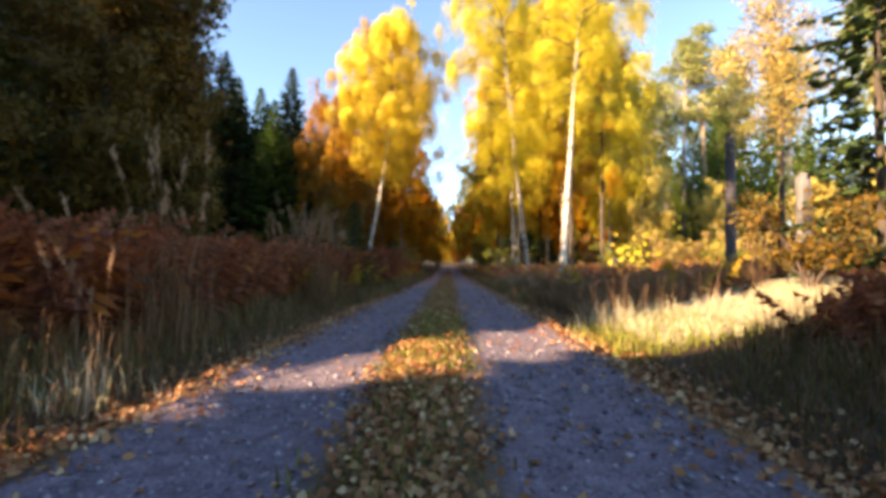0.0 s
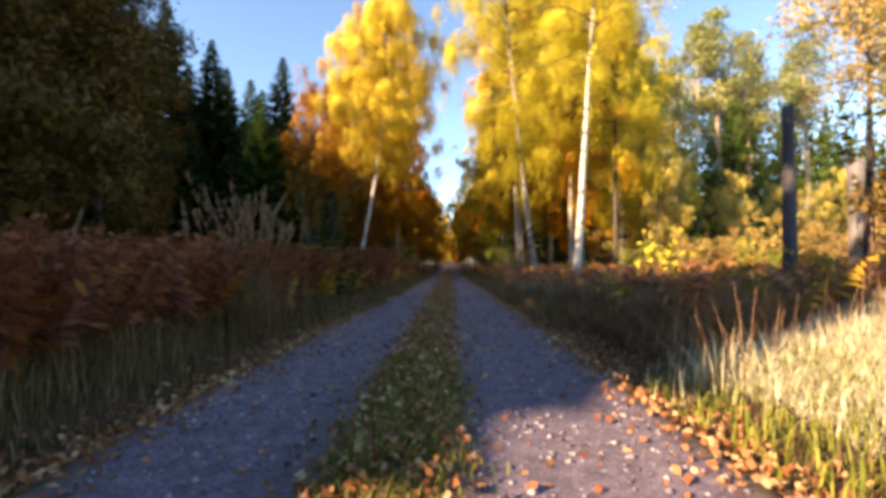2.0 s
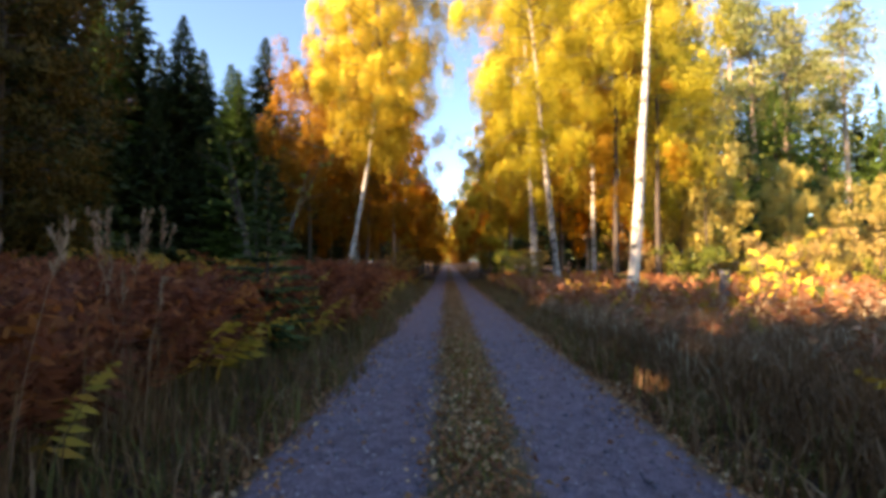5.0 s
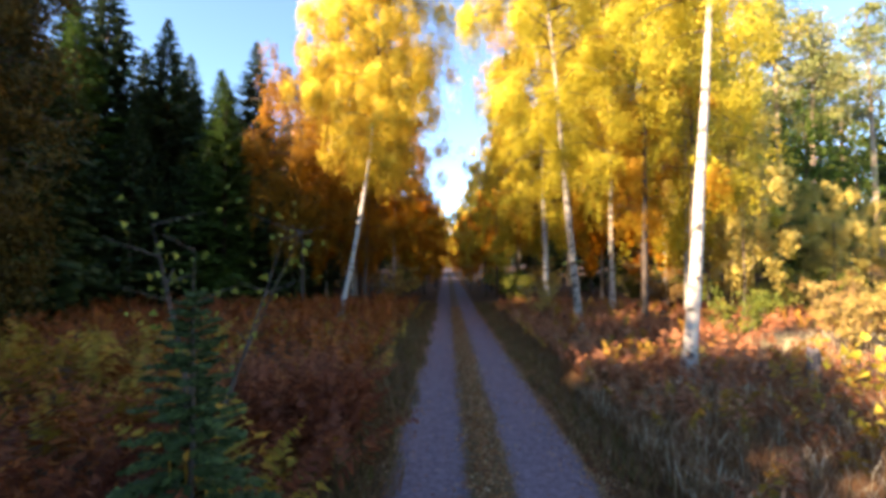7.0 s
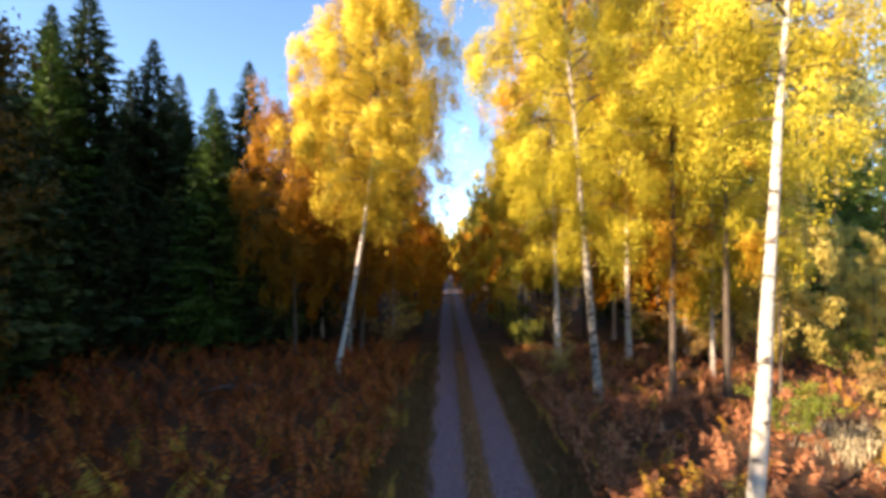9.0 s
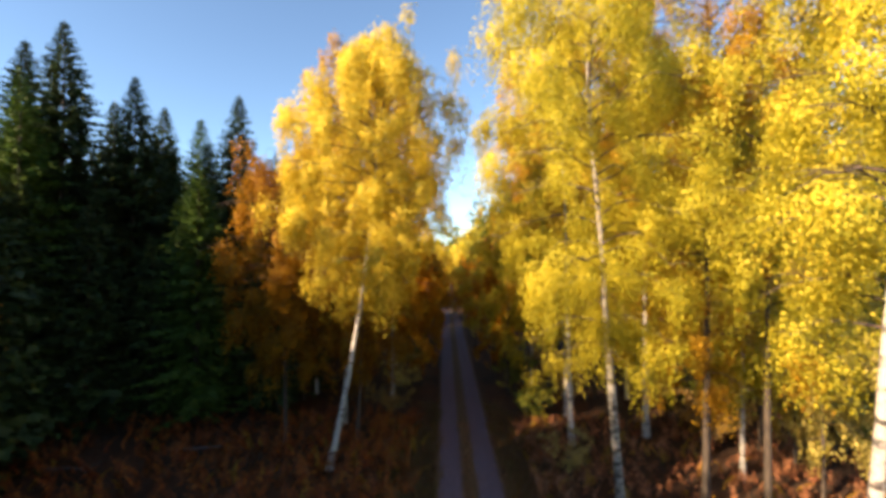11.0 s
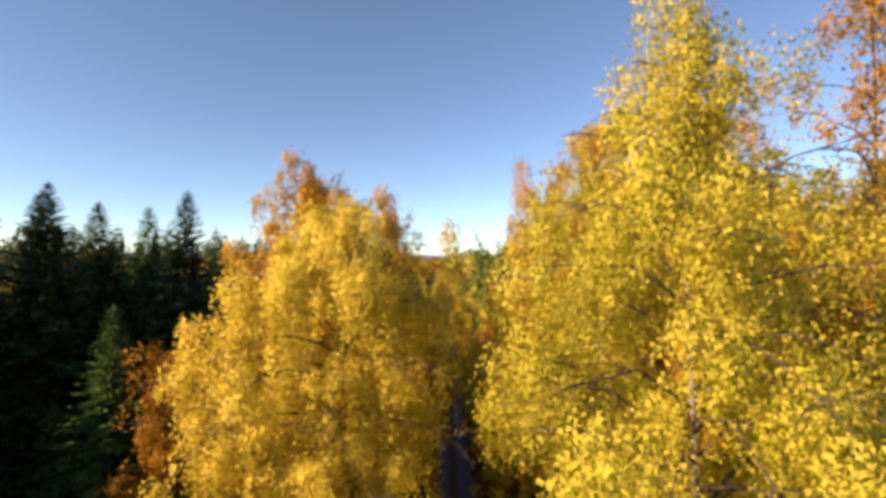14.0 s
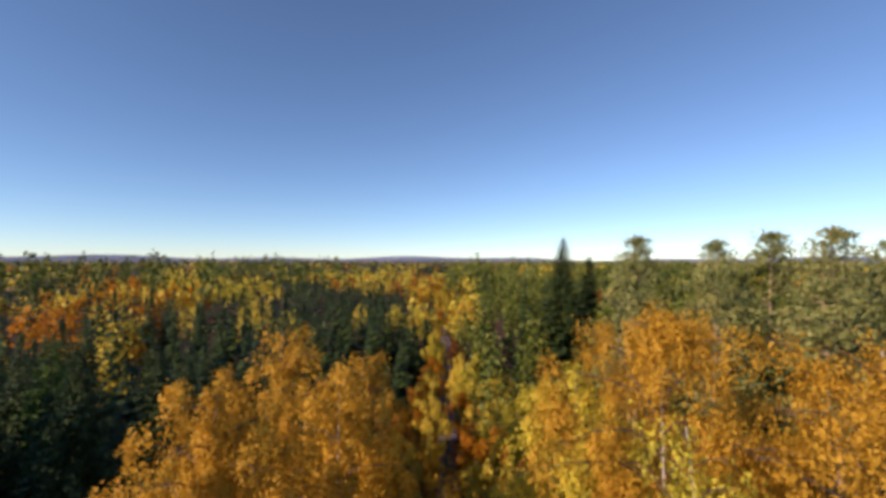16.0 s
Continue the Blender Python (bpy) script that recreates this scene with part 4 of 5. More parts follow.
def fern_quads(x, y, rng, tall, pairs=9, wide=0.16, leaflet=0.34):
    """Arching fronds with paired leaflets, one frond a place."""
    n = len(x)
    a = rng.uniform(0, 6.283, n)
    h = tall * rng.uniform(0.65, 1.15, n)
    reach = h * rng.uniform(0.35, 0.9, n)
    t = np.linspace(0.28, 1, pairs)
    cx = x[:, None] + np.cos(a)[:, None] * reach[:, None] * t**1.6
    cy = y[:, None] + np.sin(a)[:, None] * reach[:, None] * t**1.6
    cz = land(x, y)[:, None] + h[:, None] * (1.5 * t - 0.62 * t * t)
    c = np.stack([cx, cy, cz], -1)
    out = np.stack([np.cos(a), np.sin(a), a * 0], -1)[:, None]
    side = np.stack([-np.sin(a), np.cos(a), a * 0], -1)[:, None]
    ln = (h * leaflet)[:, None, None] * (1.08 - t)[None, :, None] ** 0.8
    quads = []
    for sg in (-1, 1):
        tip = c + side * ln * sg + out * ln * 0.45 + rng.normal(size=c.shape) * 0.03 - np.array([0, 0, 1.0]) * ln * rng.uniform(0, 0.7, (n, pairs, 1))
        mid = (c + tip) / 2
        w = out * ln * wide + np.array([0, 0, 0.02])
        quads.append(np.stack([c, mid + w, tip, mid - w], 2).reshape(-1, 4, 3))
    w = side * 0.006
    stem = np.stack([np.stack([x, y, land(x, y)], -1)[:, None] + 0 * w[:, :1], c[:, :1] + w[:, :1], c[:, -1:], c[:, :1] - w[:, :1]], 2).reshape(-1, 4, 3)
    return np.concatenate(quads + [stem])


def fern_places(n, rng, side):
    y = 1.2 + rng.uniform(0, 1, n) ** 1.25 * 39 if side < 0 else rng.uniform(6.5, 40, n)
    x = -2.5 - rng.uniform(0, 1, n) ** 1.5 * 19 if side < 0 else 2.7 + rng.uniform(0, 1, n) ** 1.5 * 17
    return x, y


rng = np.random.default_rng(5)
n = 1700
x, y = -2.8 - rng.uniform(0, 1, n) * 4.5, 3.0 + rng.uniform(0, 1, n) * 11
tagged(new("bracken", quad_mesh("bracken", fern_quads(x, y, rng, 1.25, 20, 0.08, 0.19), M_BRACKEN_RED)), "tall rust-red bracken beside the track", "bracken", kind="stuff")
n = 420
x, y = 2.9 + rng.uniform(0, 1, n) * 5.5, 2.2 + rng.uniform(0, 1, n) * 5
ok = y < 2.9 + 0.55 * (x - 1.2)
tagged(new("bracken", quad_mesh("bracken", fern_quads(x[ok], y[ok], rng, 0.7, 18, 0.08, 0.24), M_BRACKEN_RED)), "low red-brown bracken in the shade of the verge", "bracken", kind="stuff")
for side, n, label in ((-1, 3300, "rust-red dead bracken covering the clearing"), (1, 2800, "rust-brown dead bracken under the birches")):
    x, y = fern_places(n, rng, side)
    grassy = (x > 0) & (x < 7.5) & (y < 17.5) & (np.sin(x * 2.3 + y) + np.sin(y * 1.9) < 0.1)
    lumps = np.sin(x * 1.1 + 0.6) * np.cos(y * 0.8) * 0.5 + rng.normal(size=n) * 0.35
    # bracken also stays out of the sunbeam's strip, which pale straw fills
    ok = (lumps > -0.5) & ~grassy & ((x < 10.5) | (y < 14.5) | (y > 27)) & ((side > 0) | (x < -2.9)) & ((x < 0) | (x > 9) | (np.abs((x - 1.2) * -LIGHT.y + (y - 4.5) * LIGHT.x) > 1.3))
    x, y = x[ok], y[ok]
    tagged(new("bracken", quad_mesh("bracken", fern_quads(x, y, rng, 1.15 if side < 0 else 0.8, 10, 0.125), M_BRACKEN if side < 0 else M_BRACKEN_PALE)), label, "bracken", kind="stuff")
    m = n // 10
    x, y = fern_places(m, rng, side)
    x, y = x[y > 8], y[y > 8]
    tagged(new("bracken", quad_mesh("bracken", fern_quads(x, y, rng, 0.9, 13, 0.09), M_BRACKEN_YELLOW)), "yellowing bracken fronds among the dead ones", "bracken", kind="stuff")
for px, py, wide, deep, n, tall in ((-2.7, 14.4, 0.14, 0.14, 6, 1.6), (-8.2, 18.6, 1.7, 0.8, 46, 1.5), (-5.6, 16.2, 0.8, 0.6, 22, 1.1)):
    x, y = px + rng.normal(size=n) * wide, py + rng.normal(size=n) * deep
    tagged(new("bracken", quad_mesh("bracken", fern_quads(x, y, rng, tall, 15, 0.09), M_BRACKEN_YELLOW)), "clump of golden bracken among red fronds", "bracken", kind="stuff")
n = 210
x, y = -2.95 + rng.normal(size=n) * 0.42, 16.4 + rng.normal(size=n) * 0.8
tagged(new("bracken", quad_mesh("bracken", fern_quads(x, y, rng, 1.5, 20, 0.075, 0.2), M_BRACKEN_RED)), "dense clump of dark red bracken at the verge", "bracken", kind="stuff")


def grass_quads(x, y, z, tall, rng, width=0.006, lean=0.55):
    n = len(x)
    b = np.stack([x, y, z - 0.02], -1)
    a = rng.uniform(0, 6.283, n)
    out = np.stack([np.cos(a), np.sin(a), a * 0], -1)
    w = np.stack([-np.sin(a), np.cos(a), a * 0], -1) * (width * rng.uniform(0.6, 1.5, n))[:, None]
    k = rng.uniform(0.1, 1, n)[:, None] * lean
    m = b + out * tall[:, None] * k * 0.3 + np.array([0, 0, 1.0]) * tall[:, None] * 0.6
    t = b + out * tall[:, None] * k + np.array([0, 0, 1.0]) * tall[:, None] * (1 - 0.3 * k)
    return np.concatenate([np.stack([b - w, b + w, m + w * 0.8, m - w * 0.8], 1), np.stack([m - w * 0.8, m + w * 0.8, t + w * 0.1, t - w * 0.1], 1)])


rng = np.random.default_rng(6)
for side, label in ((-1, "long olive-brown verge grass along the track"), (1, "brownish autumn grass along the track")):
    n = 42000
    y = -2 + rng.uniform(0, 1, n) ** 1.7 * 42
    d = rng.uniform(0, 1, n) ** 0.85
    x = -1.78 - d * 2.3 if side < 0 else 1.5 + d * 2.6
    tall = (0.05 + (0.4 if side < 0 else 0.3) * np.clip(d * 1.6, 0, 1)) * rng.uniform(0.5, 1.25, n)
    # darker blades are left out of the sunbeam's strip
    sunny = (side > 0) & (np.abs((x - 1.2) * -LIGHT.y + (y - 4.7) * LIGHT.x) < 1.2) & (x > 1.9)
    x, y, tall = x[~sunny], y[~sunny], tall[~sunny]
    n = len(x)
    near = np.where(side < 0, rng.uniform(size=n) < 0.6, (y < 5.5) & (rng.uniform(size=n) < 0.6))
    tagged(new("grass", quad_mesh("grass", grass_quads(x[near], y[near], land(x, y)[near], tall[near], rng, 0.0045, 0.75), M_GRASS)), "green verge grass along the track", "grass", kind="stuff")
    tagged(new("grass", quad_mesh("grass", grass_quads(x[~near], y[~near], land(x, y)[~near], tall[~near] * 1.5, rng, 0.0045, 0.8), M_GRASS_BROWN)), label, "grass", kind="stuff")
n = 6000
y = -1 + rng.uniform(0, 1, n) ** 1.5 * 40
x = -0.18 + rng.normal(size=n) * 0.17
tagged(new("grass", quad_mesh("grass", grass_quads(x, y, road_z(x, y), rng.uniform(0.03, 0.12, n), rng, 0.005), M_GRASS)), "short grass on the middle strip of the track", "grass", kind="stuff")
n = 1900
y = -1 + rng.uniform(0, 1, n) ** 1.3 * 16
x = -0.18 + rng.normal(size=n) * 0.15
tagged(new("grass", quad_mesh("grass", grass_quads(x, y, road_z(x, y), rng.uniform(0.03, 0.14, n), rng, 0.004, 0.8), M_GRASS_FRESH)), "fresh green grass among leaves on the middle strip", "grass", kind="stuff")
# brighter grass only where the sunbeam crosses, painting its light in
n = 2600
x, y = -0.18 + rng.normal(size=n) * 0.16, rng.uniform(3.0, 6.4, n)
tagged(new("grass", quad_mesh("grass", grass_quads(x, y, road_z(x, y), rng.uniform(0.04, 0.13, n), rng, 0.0045, 0.8), M_GRASS_FRESH)), "grass on the middle strip, sunlight painted in as yellow-green", "grass", kind="stuff")
n = 30000
x, y = 2.0 + rng.uniform(0, 1, n) ** 1.2 * 4.2, 5.0 + rng.uniform(0, 1, n) ** 1.2 * 9.5
# brown grass stops at the sunbeam's strip too
ok = np.abs((x - 1.2) * -LIGHT.y + (y - 4.6) * LIGHT.x) > 1.2
x, y = x[ok], y[ok]
tagged(new("grass", quad_mesh("grass", grass_quads(x, y, land(x, y), rng.uniform(0.25, 0.7, len(x)) * np.clip((x - 1.4) * 0.9, 0.4, 1), rng, 0.005, 0.8), M_GRASS_BROWN)), "tall brown withered grass beside the track", "grass", kind="stuff")
# straw laid in the sunbeam's shape, sunlight put into its pale colour
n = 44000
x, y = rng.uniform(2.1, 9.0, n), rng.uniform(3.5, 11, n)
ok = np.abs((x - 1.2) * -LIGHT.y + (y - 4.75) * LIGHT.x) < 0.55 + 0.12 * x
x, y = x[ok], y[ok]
tagged(new("grass", quad_mesh("grass", grass_quads(x, y, land(x, y), rng.uniform(0.09, 0.27, len(x)), rng, 0.0035, 1.9), M_STRAW)), "dry straw grass on the verge, sunbeam painted in as a pale strip", "grass", kind="stuff")
# yellow-green blades follow the same beam, its light put into their colour
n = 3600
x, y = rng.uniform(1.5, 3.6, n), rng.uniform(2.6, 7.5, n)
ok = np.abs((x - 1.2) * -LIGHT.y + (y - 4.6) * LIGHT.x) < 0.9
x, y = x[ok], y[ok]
tagged(new("grass", quad_mesh("grass", grass_quads(x, y, land(x, y), rng.uniform(0.08, 0.26, len(x)), rng, 0.006, 0.8), M_GRASS_FRESH)), "fresh grass at the track's edge, sunbeam painted in as yellow-green", "grass", kind="stuff")
n = 15000
x, y = rng.uniform(10.0, 24.0, n), rng.uniform(14.5, 27.5, n)
ok = np.sin(x * 0.9 + 0.4 * y) + rng.normal(size=n) * 0.5 > -0.6
x, y = x[ok], y[ok]
tagged(new("grass", quad_mesh("grass", grass_quads(x, y, land(x, y), rng.uniform(0.15, 0.5, len(x)), rng, 0.009, 1.2), M_STRAW)), "pale dry grass in the sunny clearing", "grass", kind="stuff")
n = 2200
x, y = -2.9 - rng.uniform(0, 1, n) ** 1.4 * 6, rng.uniform(1, 20, n)
tagged(new("grass", quad_mesh("grass", grass_quads(x, y, land(x, y), rng.uniform(0.4, 0.9, n), rng, 0.005, 0.5), M_GRASS_BROWN)), "dry straw-coloured grass between the bracken", "grass", kind="stuff")


n = 17000
x, y = 2.2 + rng.uniform(0, 1, n) ** 1.2 * 5.5, rng.uniform(11.5, 19.5, n)
straw = rng.uniform(0, 1, n) < 0.18
for pick, material, label in ((straw, M_STRAW, "pale dry stalks in the brown grass"), (~straw, M_GRASS_BROWN, "knee-high brown grass in front of the white birch")):
    tagged(new("grass", quad_mesh("grass", grass_quads(x[pick], y[pick], land(x, y)[pick], rng.uniform(0.2, 0.65, pick.sum()), rng, 0.006, 0.9), material)), label, "grass", kind="stuff")
# low withered grass between the wheel track and the bracken
for side, n, label in ((1, 9000, "low brown-green grass at the foot of the bracken"), (-1, 7000, "low brown grass under the birches")):
    y = rng.uniform(9, 44, n)
    x = side * (1.45 + np.abs(rng.normal(0, 0.75, n))) + 0.12 * np.sin(y * 1.7)
    green = rng.uniform(0, 1, n) < 0.4
    for pick, material in ((green, M_GRASS), (~green, M_GRASS_BROWN)):
        tagged(new("grass", quad_mesh("grass", grass_quads(x[pick], y[pick], land(x, y)[pick], rng.uniform(0.12, 0.45, pick.sum()), rng, 0.008, 0.9), material)), label, "grass", kind="stuff")


def tall_grass(at, stalks, tall, seed, plume=True):
    rng = np.random.default_rng(seed)
    tuft = thing("tall_grass_tuft", at)
    wood, heads = Tubes(), []
    for _ in range(stalks):
        a, t = rng.uniform(0, 6.28), np.linspace(0, 1, 6)
        h, out = tall * rng.uniform(0.65, 1.1), rng.uniform(0.03, 0.3) * tall
        b = rng.normal(size=2) * 0.13
        st = np.stack([b[0] + np.cos(a) * out * t**2, b[1] + np.sin(a) * out * t**2, h * t - 0.03], -1)
        wood.add(st, 0.0045 * (1 - 0.5 * t), 3)
        if plume:
            q = rng.uniform(0.84, 1.0, 26)
            p = np.stack([np.interp(q, t, st[:, k]) for k in range(3)], -1) + rng.normal(size=(26, 3)) * 0.008
            heads.append(leaf_quads(p, rng.uniform(0.04, 0.085, 26), rng, np.tile([0, 0, 3.2], (26, 1)), 0.6, 0.26))
    part("stalkwork", wood.mesh("stalkwork", M_PLUME), tuft)
    if plume:
        part("plume", quad_mesh("plume", np.concatenate(heads), M_PLUME), tuft)
    n = stalks * 14
    b = rng.normal(size=(n, 2)) * 0.19
    part("blade", quad_mesh("blade", grass_quads(b[:, 0], b[:, 1], b[:, 0] * 0, rng.uniform(0.15, 0.72, n) * tall, rng, 0.0035, 0.6), M_GRASS_BROWN if plume else M_STRAW), tuft)
    return tagged(tuft, "tuft of tall dry grass with pale plumes", "grass", "tall grass tufts")


tall_grass(on(-2.6, 8.3), 34, 1.9, 64)
tall_grass(on(-2.75, 9.1), 22, 1.75, 65)
tuft_a, tuft_b, tuft_c = tall_grass(on(-2.55, 4.0), 10, 2.05, 61), tall_grass(on(-3.9, 4.6), 6, 1.55, 62), tall_grass(on(1.95, 5.7), 8, 0.68, 63, False)
for ob, x, y, sc in ((tuft_b, -3.3, 6.0, 1.0), (tuft_b, -3.0, 8.2, 1.05), (tuft_a, -3.5, 9.8, 0.95), (tuft_a, -2.7, 10.4, 0.85), (tuft_b, -4.8, 6.8, 1.0), (tuft_b, -2.35, 2.9, 0.62), (tuft_c, -2.2, 2.6, 0.8), (tuft_a, -4.2, 12.6, 0.9),
                      (tuft_c, 2.3, 5.95, 1.05), (tuft_c, 3.1, 6.5, 0.9), (tuft_b, 5.8, 8.6, 0.85), (tuft_b, 6.4, 9.6, 0.9), (tuft_c, 4.2, 7.2, 1.0), (tuft_b, 5.0, 17.0, 0.8), (tuft_c, 6.0, 13.0, 1.2)):
    place(ob, x, y, RNG.uniform(0, 6.28), sc)

# shrubs and saplings
bush_gold = tagged(shrub("shrub", 2.6, 1.5, 2600, 0.085, 71, M_LEAF_PALE, on(16.5, 27.0)), "pale yellow-leaved shrub in the undergrowth", "shrub", "shrubs in the undergrowth")
bush_lime = tagged(shrub("shrub", 2.2, 1.4, 2600, 0.08, 72, M_LEAF_TAN, on(11.4, 23.6)), "pale tan-leaved shrub in the undergrowth", "shrub", "shrubs in the undergrowth")
bush_orange = tagged(shrub("shrub", 2.4, 1.5, 2400, 0.085, 73, M_LEAF_BROWN, on(12.4, 24.0)), "brown-leaved shrub in the undergrowth", "shrub", "shrubs in the undergrowth")
bush_green = tagged(shrub("shrub", 2.0, 1.3, 2400, 0.09, 74, M_LEAF_GREEN, on(9.8, 25.6)), "green shrub in the undergrowth", "shrub", "shrubs in the undergrowth")
bushes = (bush_green, bush_lime, bush_orange, bush_green, bush_orange, bush_gold, bush_orange)
for i in range(46):
    x, y = RNG.uniform(6.5, 30), RNG.uniform(21, 46)
    if x < 15 and y < 36:
        continue
    place(bushes[(i * 5 + i // 3) % 7], x, y, RNG.uniform(0, 6.28), RNG.uniform(0.7, 1.5))
for ob, x, y, sc in ((bush_orange, 13.5, 16.5, 0.65), (bush_lime, 15.5, 18.5, 0.7), (bush_orange, 17.5, 21.5, 1.0), (bush_green, 12.0, 19.5, 0.7), (bush_lime, 18.5, 17.0, 0.8), (bush_orange, 20.0, 25.0, 1.2), (bush_lime, 4.4, 33.5, 0.9), (bush_green, 3.8, 40.0, 1.2), (bush_orange, -4.6, 40.5, 1.1),
                      (bush_green, 4.0, 47.0, 1.3), (bush_gold, -4.4, 46.0, 1.2), (bush_green, -4.2, 53.0, 1.4), (bush_gold, 3.8, 55.0, 1.3), (bush_lime, 5.5, 21.4, 0.45)):
    place(ob, x, y, RNG.uniform(0, 6.28), sc)
for x, y, sc in ((-2.0, 206.5, 1.7), (-0.6, 207.5, 1.8), (0.9, 206.5, 1.6), (2.2, 207.5, 1.8), (-3.6, 207.0, 1.7), (3.8, 206.8, 1.6)):
    place(bush_green if x < 0 else bush_gold, x, y, x * 2.1, sc)
tagged(shrub("beech_bush", 1.75, 1.5, 1500, 0.10, 75, M_LEAF_OLIVE, on(6.2, 7.7), 12), "low brown-leaved bush beside the sunny verge", "shrub")
tagged(shrub("sapling", 3.8, 1.3, 120, 0.085, 76, M_LEAF_GREEN, on(-3.8, 15.2), 5, 1.0, 3), "thin sapling with scattered pale green leaves", "sapling")
tagged(shrub("maple_sapling", 1.6, 0.8, 66, 0.2, 77, M_LEAF_LIME, on(7.6, 18.4), 5, 0.6), "small maple with large yellow leaves", "sapling")
tagged(shrub("maple_sapling", 1.4, 0.7, 54, 0.2, 78, M_LEAF_GOLD, on(6.2, 16.6), 5, 0.6), "small maple with large golden leaves", "sapling")


# dead standing trunks, a stump and fallen wood
def snag(name, at, h, thick, seed, label, lean=(0.0, 0.0), wood=M_DEADWOOD):
    rng = np.random.default_rng(seed)
    t = np.linspace(0, 1, 12)
    path = np.stack([lean[0] * h * t, lean[1] * h * t, h * t - 0.1], -1)
    rad = thick * (1.0 - 0.22 * t)
    rad[0] *= 1.3
    me = Tubes().add(path, rad, 14, rng, 0.035).mesh(name, wood)
    bm = bmesh.new()
    bm.from_mesh(me)
    ring = [v for v in bm.verts if v.co.z > h - 0.2]
    for v in ring:
        v.co.z += rng.uniform(-0.25, 0.45) * thick * 2.2
    bm.faces.new(sorted(ring, key=lambda v: math.atan2(v.co.y - lean[1] * h, v.co.x - lean[0] * h)))
    bm.to_mesh(me)
    bm.free()
    ob = new(name, me)
    ob.location = at
    return tagged(ob, label, "dead trunk")


snag("dead_trunk", on(8.85, 14.1), 4.75, 0.17, 81, "grey broken-off dead trunk standing in the bracken, darkened for its shade", (0.01, 0.0), M_SHADED_WOOD)
snag("dead_trunk", on(14.8, 18.6), 4.3, 0.34, 82, "pale sunlit dead trunk with a jagged top", (-0.02, 0.0))
snag("tree_stump", on(7.2, 19.4), 1.0, 0.15, 83, "splintered pale stump among yellow saplings")


def fallen(at, length, turn, thick, seed):
    rng = np.random.default_rng(seed)
    t = np.linspace(0, 1, 8)
    path = np.stack([length * t, rng.normal(size=8) * 0.06, 0.35 + 0.1 * np.sin(t * 3) + rng.normal(size=8) * 0.02], -1)
    tube = Tubes().add(path, thick * (1 - 0.7 * t), 6)
    for q in (0.35, 0.6, 0.8):
        p = np.array([np.interp(q, t, path[:, k]) for k in range(3)])
        s = np.linspace(0, 1, 3)
        tube.add(p + np.stack([0.4 * s, rng.choice([-1, 1]) * 0.5 * s, 0.3 * s], -1), thick * 0.4 * (1 - s) + 0.004, 4)
    ob = new("fallen_branch", tube.mesh("fallen_branch", M_DEADWOOD))
    ob.matrix_basis = Matrix.Translation(at) @ Matrix.Rotation(turn, 4, "Z")
    return tagged(ob, "bleached fallen branch lying in the bracken", "branch", "fallen branches")


fallen(on(-14.5, 35.5), 3.2, 0.1, 0.07, 91)
fallen(on(-19.0, 33.5), 2.4, -0.2, 0.06, 92)
fallen(on(-11.0, 30.0), 2.2, 0.3, 0.05, 93)
fallen(on(-4.6, 9.0), 2.0, 2.4, 0.03, 94)

# ---------------------------------------------------------------- litter on the track
rng = np.random.default_rng(8)
n = 62000
y = -1.5 + rng.uniform(0, 1, n) ** 1.6 * 42
zone = rng.uniform(0, 1, n)
x = np.where(zone < 0.42, -0.18 + rng.normal(size=n) * 0.19, np.where(zone < 0.69, -1.72 + rng.normal(size=n) * 0.2, np.where(zone < 0.975, 1.5 + rng.normal(size=n) * 0.22, rng.uniform(-1.5, 1.2, n))))
z = road_z(x, y) + np.where((np.abs(x + 0.18) < 0.32) | (x < -1.5) | (x > 1.2), rng.uniform(0.004, 0.055, n), rng.uniform(0.004, 0.012, n))
flat = unit(rng.normal(size=(n, 3)) * [1, 1, 0.35])
tagged(new("fallen_leaves", quad_mesh("fallen_leaves", leaf_quads(np.stack([x, y, z], -1), rng.uniform(0.024, 0.058, n), rng, flat * 3, 0.8, 0.75), M_LITTER)), "brown and yellow fallen leaves strewn along the track", "leaves", kind="stuff")

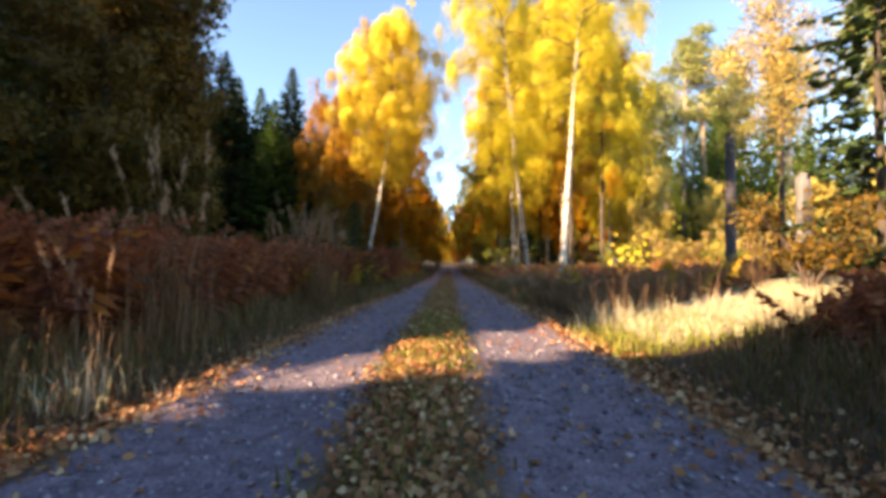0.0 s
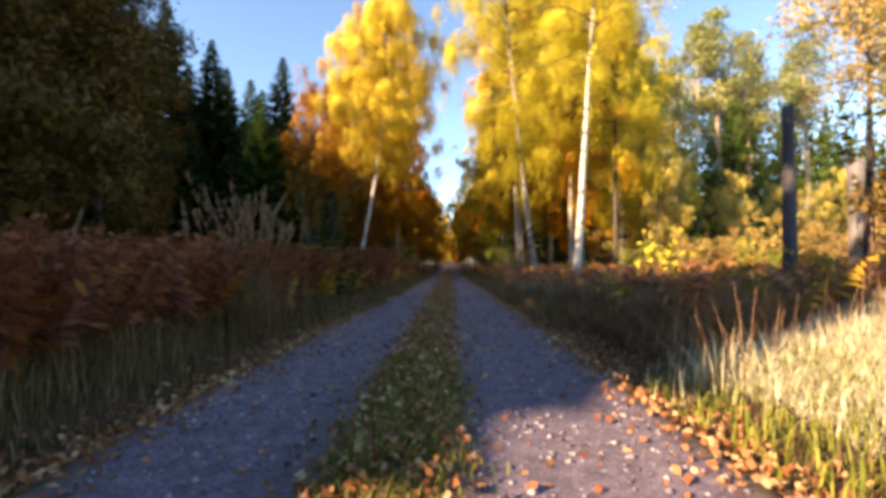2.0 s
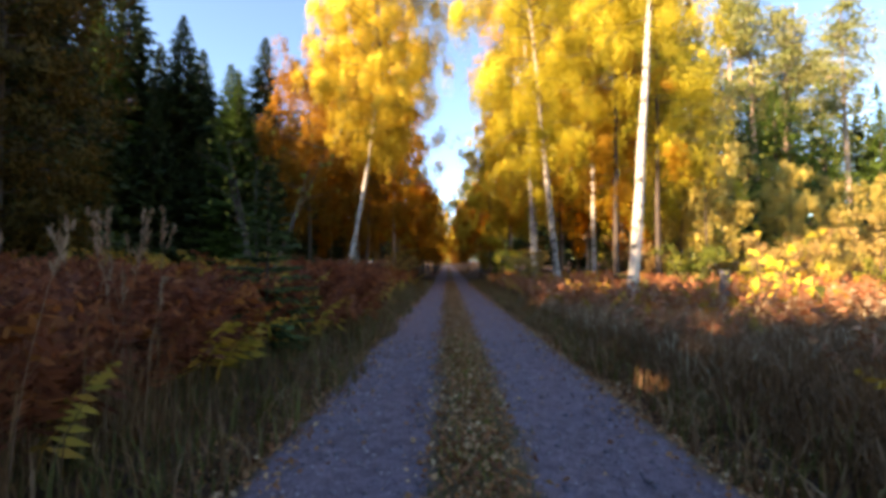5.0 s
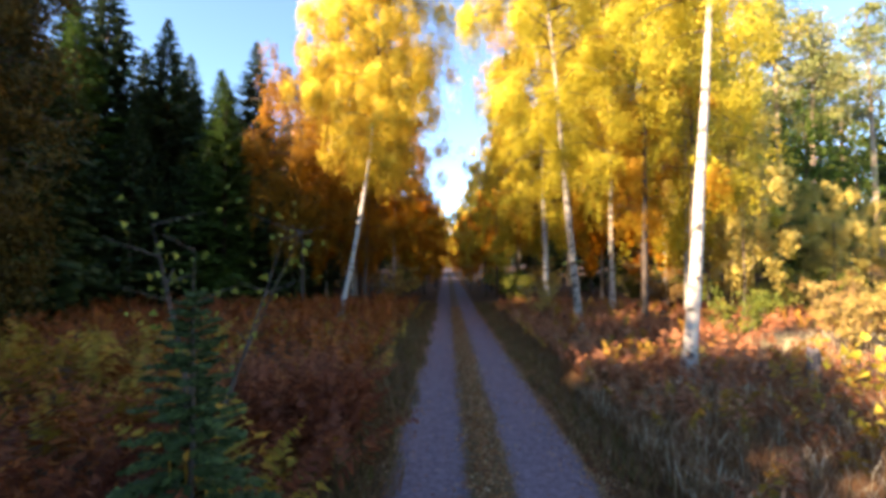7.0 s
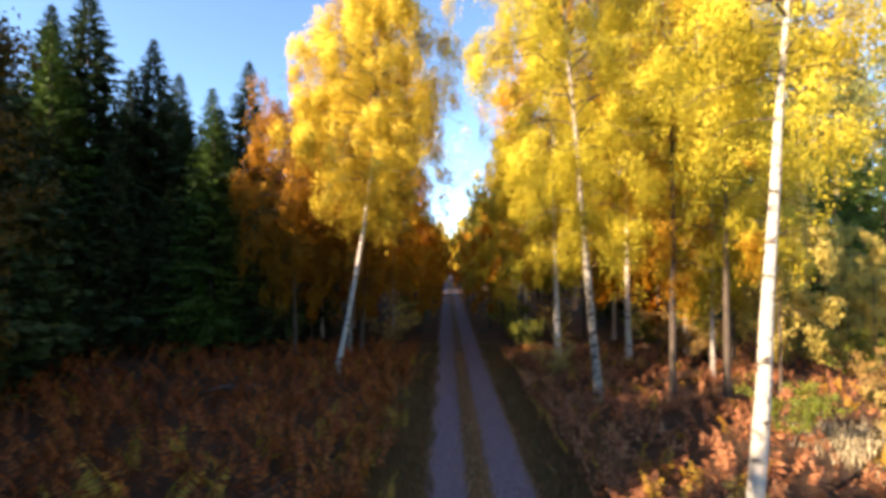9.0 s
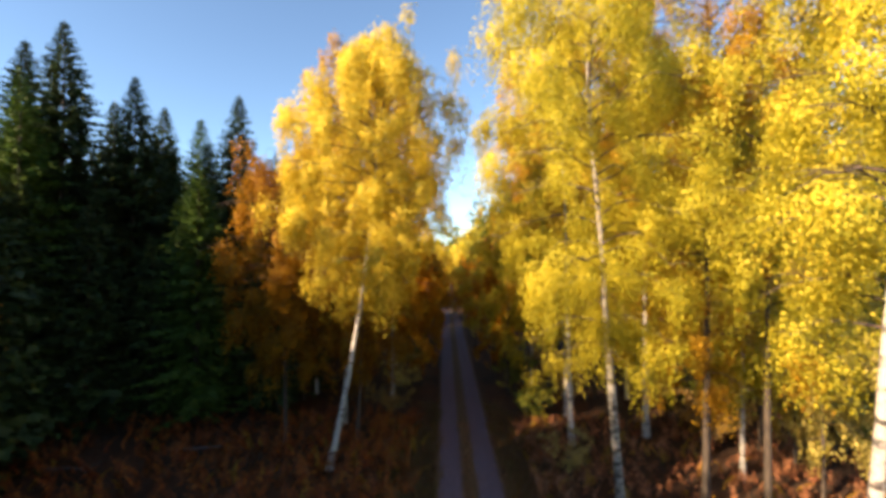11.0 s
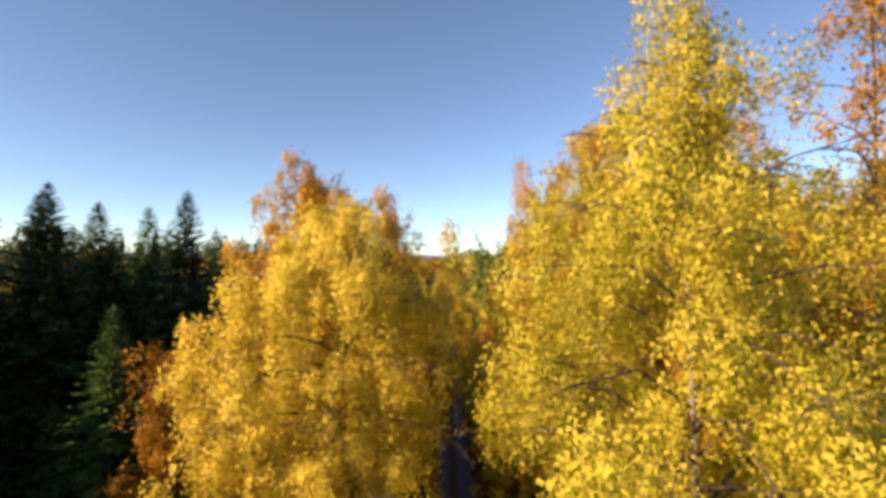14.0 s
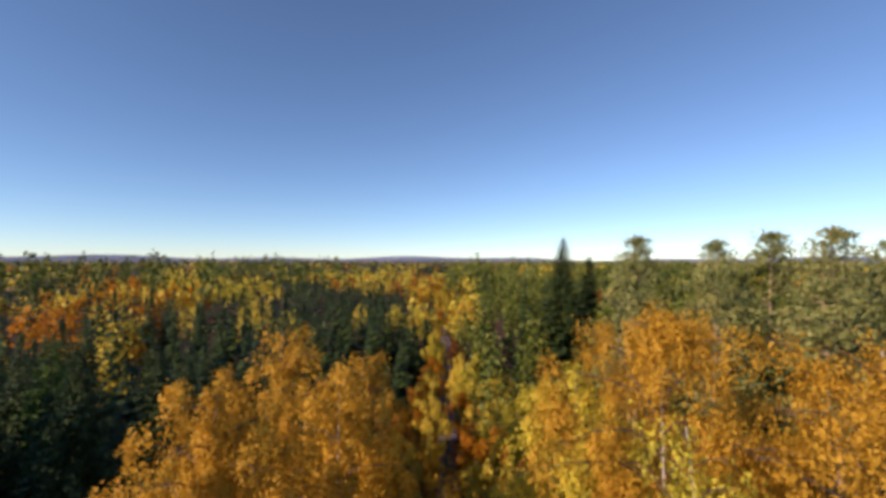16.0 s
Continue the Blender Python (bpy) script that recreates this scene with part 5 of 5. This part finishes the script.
n = 9000
x, y = np.where(rng.uniform(size=n) < 0.5, rng.uniform(-1.45, -0.5, n), rng.uniform(0.15, 1.2, n)), -1 + rng.uniform(0, 1, n) ** 1.6 * 16
r = rng.uniform(0.004, 0.014, n) * rng.choice([1, 1, 1.6], n)
c = np.stack([x, y, road_z(x, y) + r * 0.3], -1)
six = np.array([[1, 0, 0], [0, 1, 0], [-1, 0, 0], [0, -1, 0], [0, 0, 0.7], [0, 0, -0.7]])
v = c[:, None] + six * r[:, None, None] * rng.uniform(0.6, 1.4, (n, 6, 1))
f = np.array([[0, 1, 4], [1, 2, 4], [2, 3, 4], [3, 0, 4], [1, 0, 5], [2, 1, 5], [3, 2, 5], [0, 3, 5]])
tagged(new("gravel", mesh_of("gravel", v.reshape(-1, 3), (np.arange(n)[:, None, None] * 6 + f).reshape(-1, 3), M_STONE)), "loose grey gravel stones on the wheel strips", "gravel", kind="stuff")

# single leaves near the start of the track
shapes = []
for i in range(4):
    t = np.linspace(0, 2 * np.pi, 11, endpoint=False)
    rr = 0.5 * (0.72 + 0.28 * np.cos(t * 5 + i)) * (1 + 0.12 * rng.normal(size=11))
    v = np.concatenate([[[0, 0, 0.0]], np.stack([np.cos(t) * rr * 1.2, np.sin(t) * rr, 0.18 * rr * np.abs(np.sin(t + i)) + 0.05 * rng.normal(size=11)], -1)])
    shapes.append(mesh_of("fallen_leaf", v, [[0, 1 + k, 1 + (k + 1) % 11] for k in range(11)], M_LITTER))
for i in range(280):
    k = rng.uniform()
    x = -0.18 + rng.normal() * 0.26 if k < 0.4 else (-1.6 + rng.normal() * 0.18 if k < 0.6 else (1.32 + rng.normal() * 0.2 if k < 0.88 else rng.uniform(-1.4, 1.15)))
    y = 0.9 + rng.uniform() ** 1.3 * 8
    leaf = new("fallen_leaf", shapes[i % 4])
    leaf.parent = road
    leaf.matrix_basis = Matrix.Translation((x, y, float(road_z(x, y)) + 0.018)) @ Euler((rng.normal() * 0.3, rng.normal() * 0.3, rng.uniform(0, 6.28))).to_matrix().to_4x4() @ Matrix.Scale(rng.uniform(0.03, 0.06), 4)
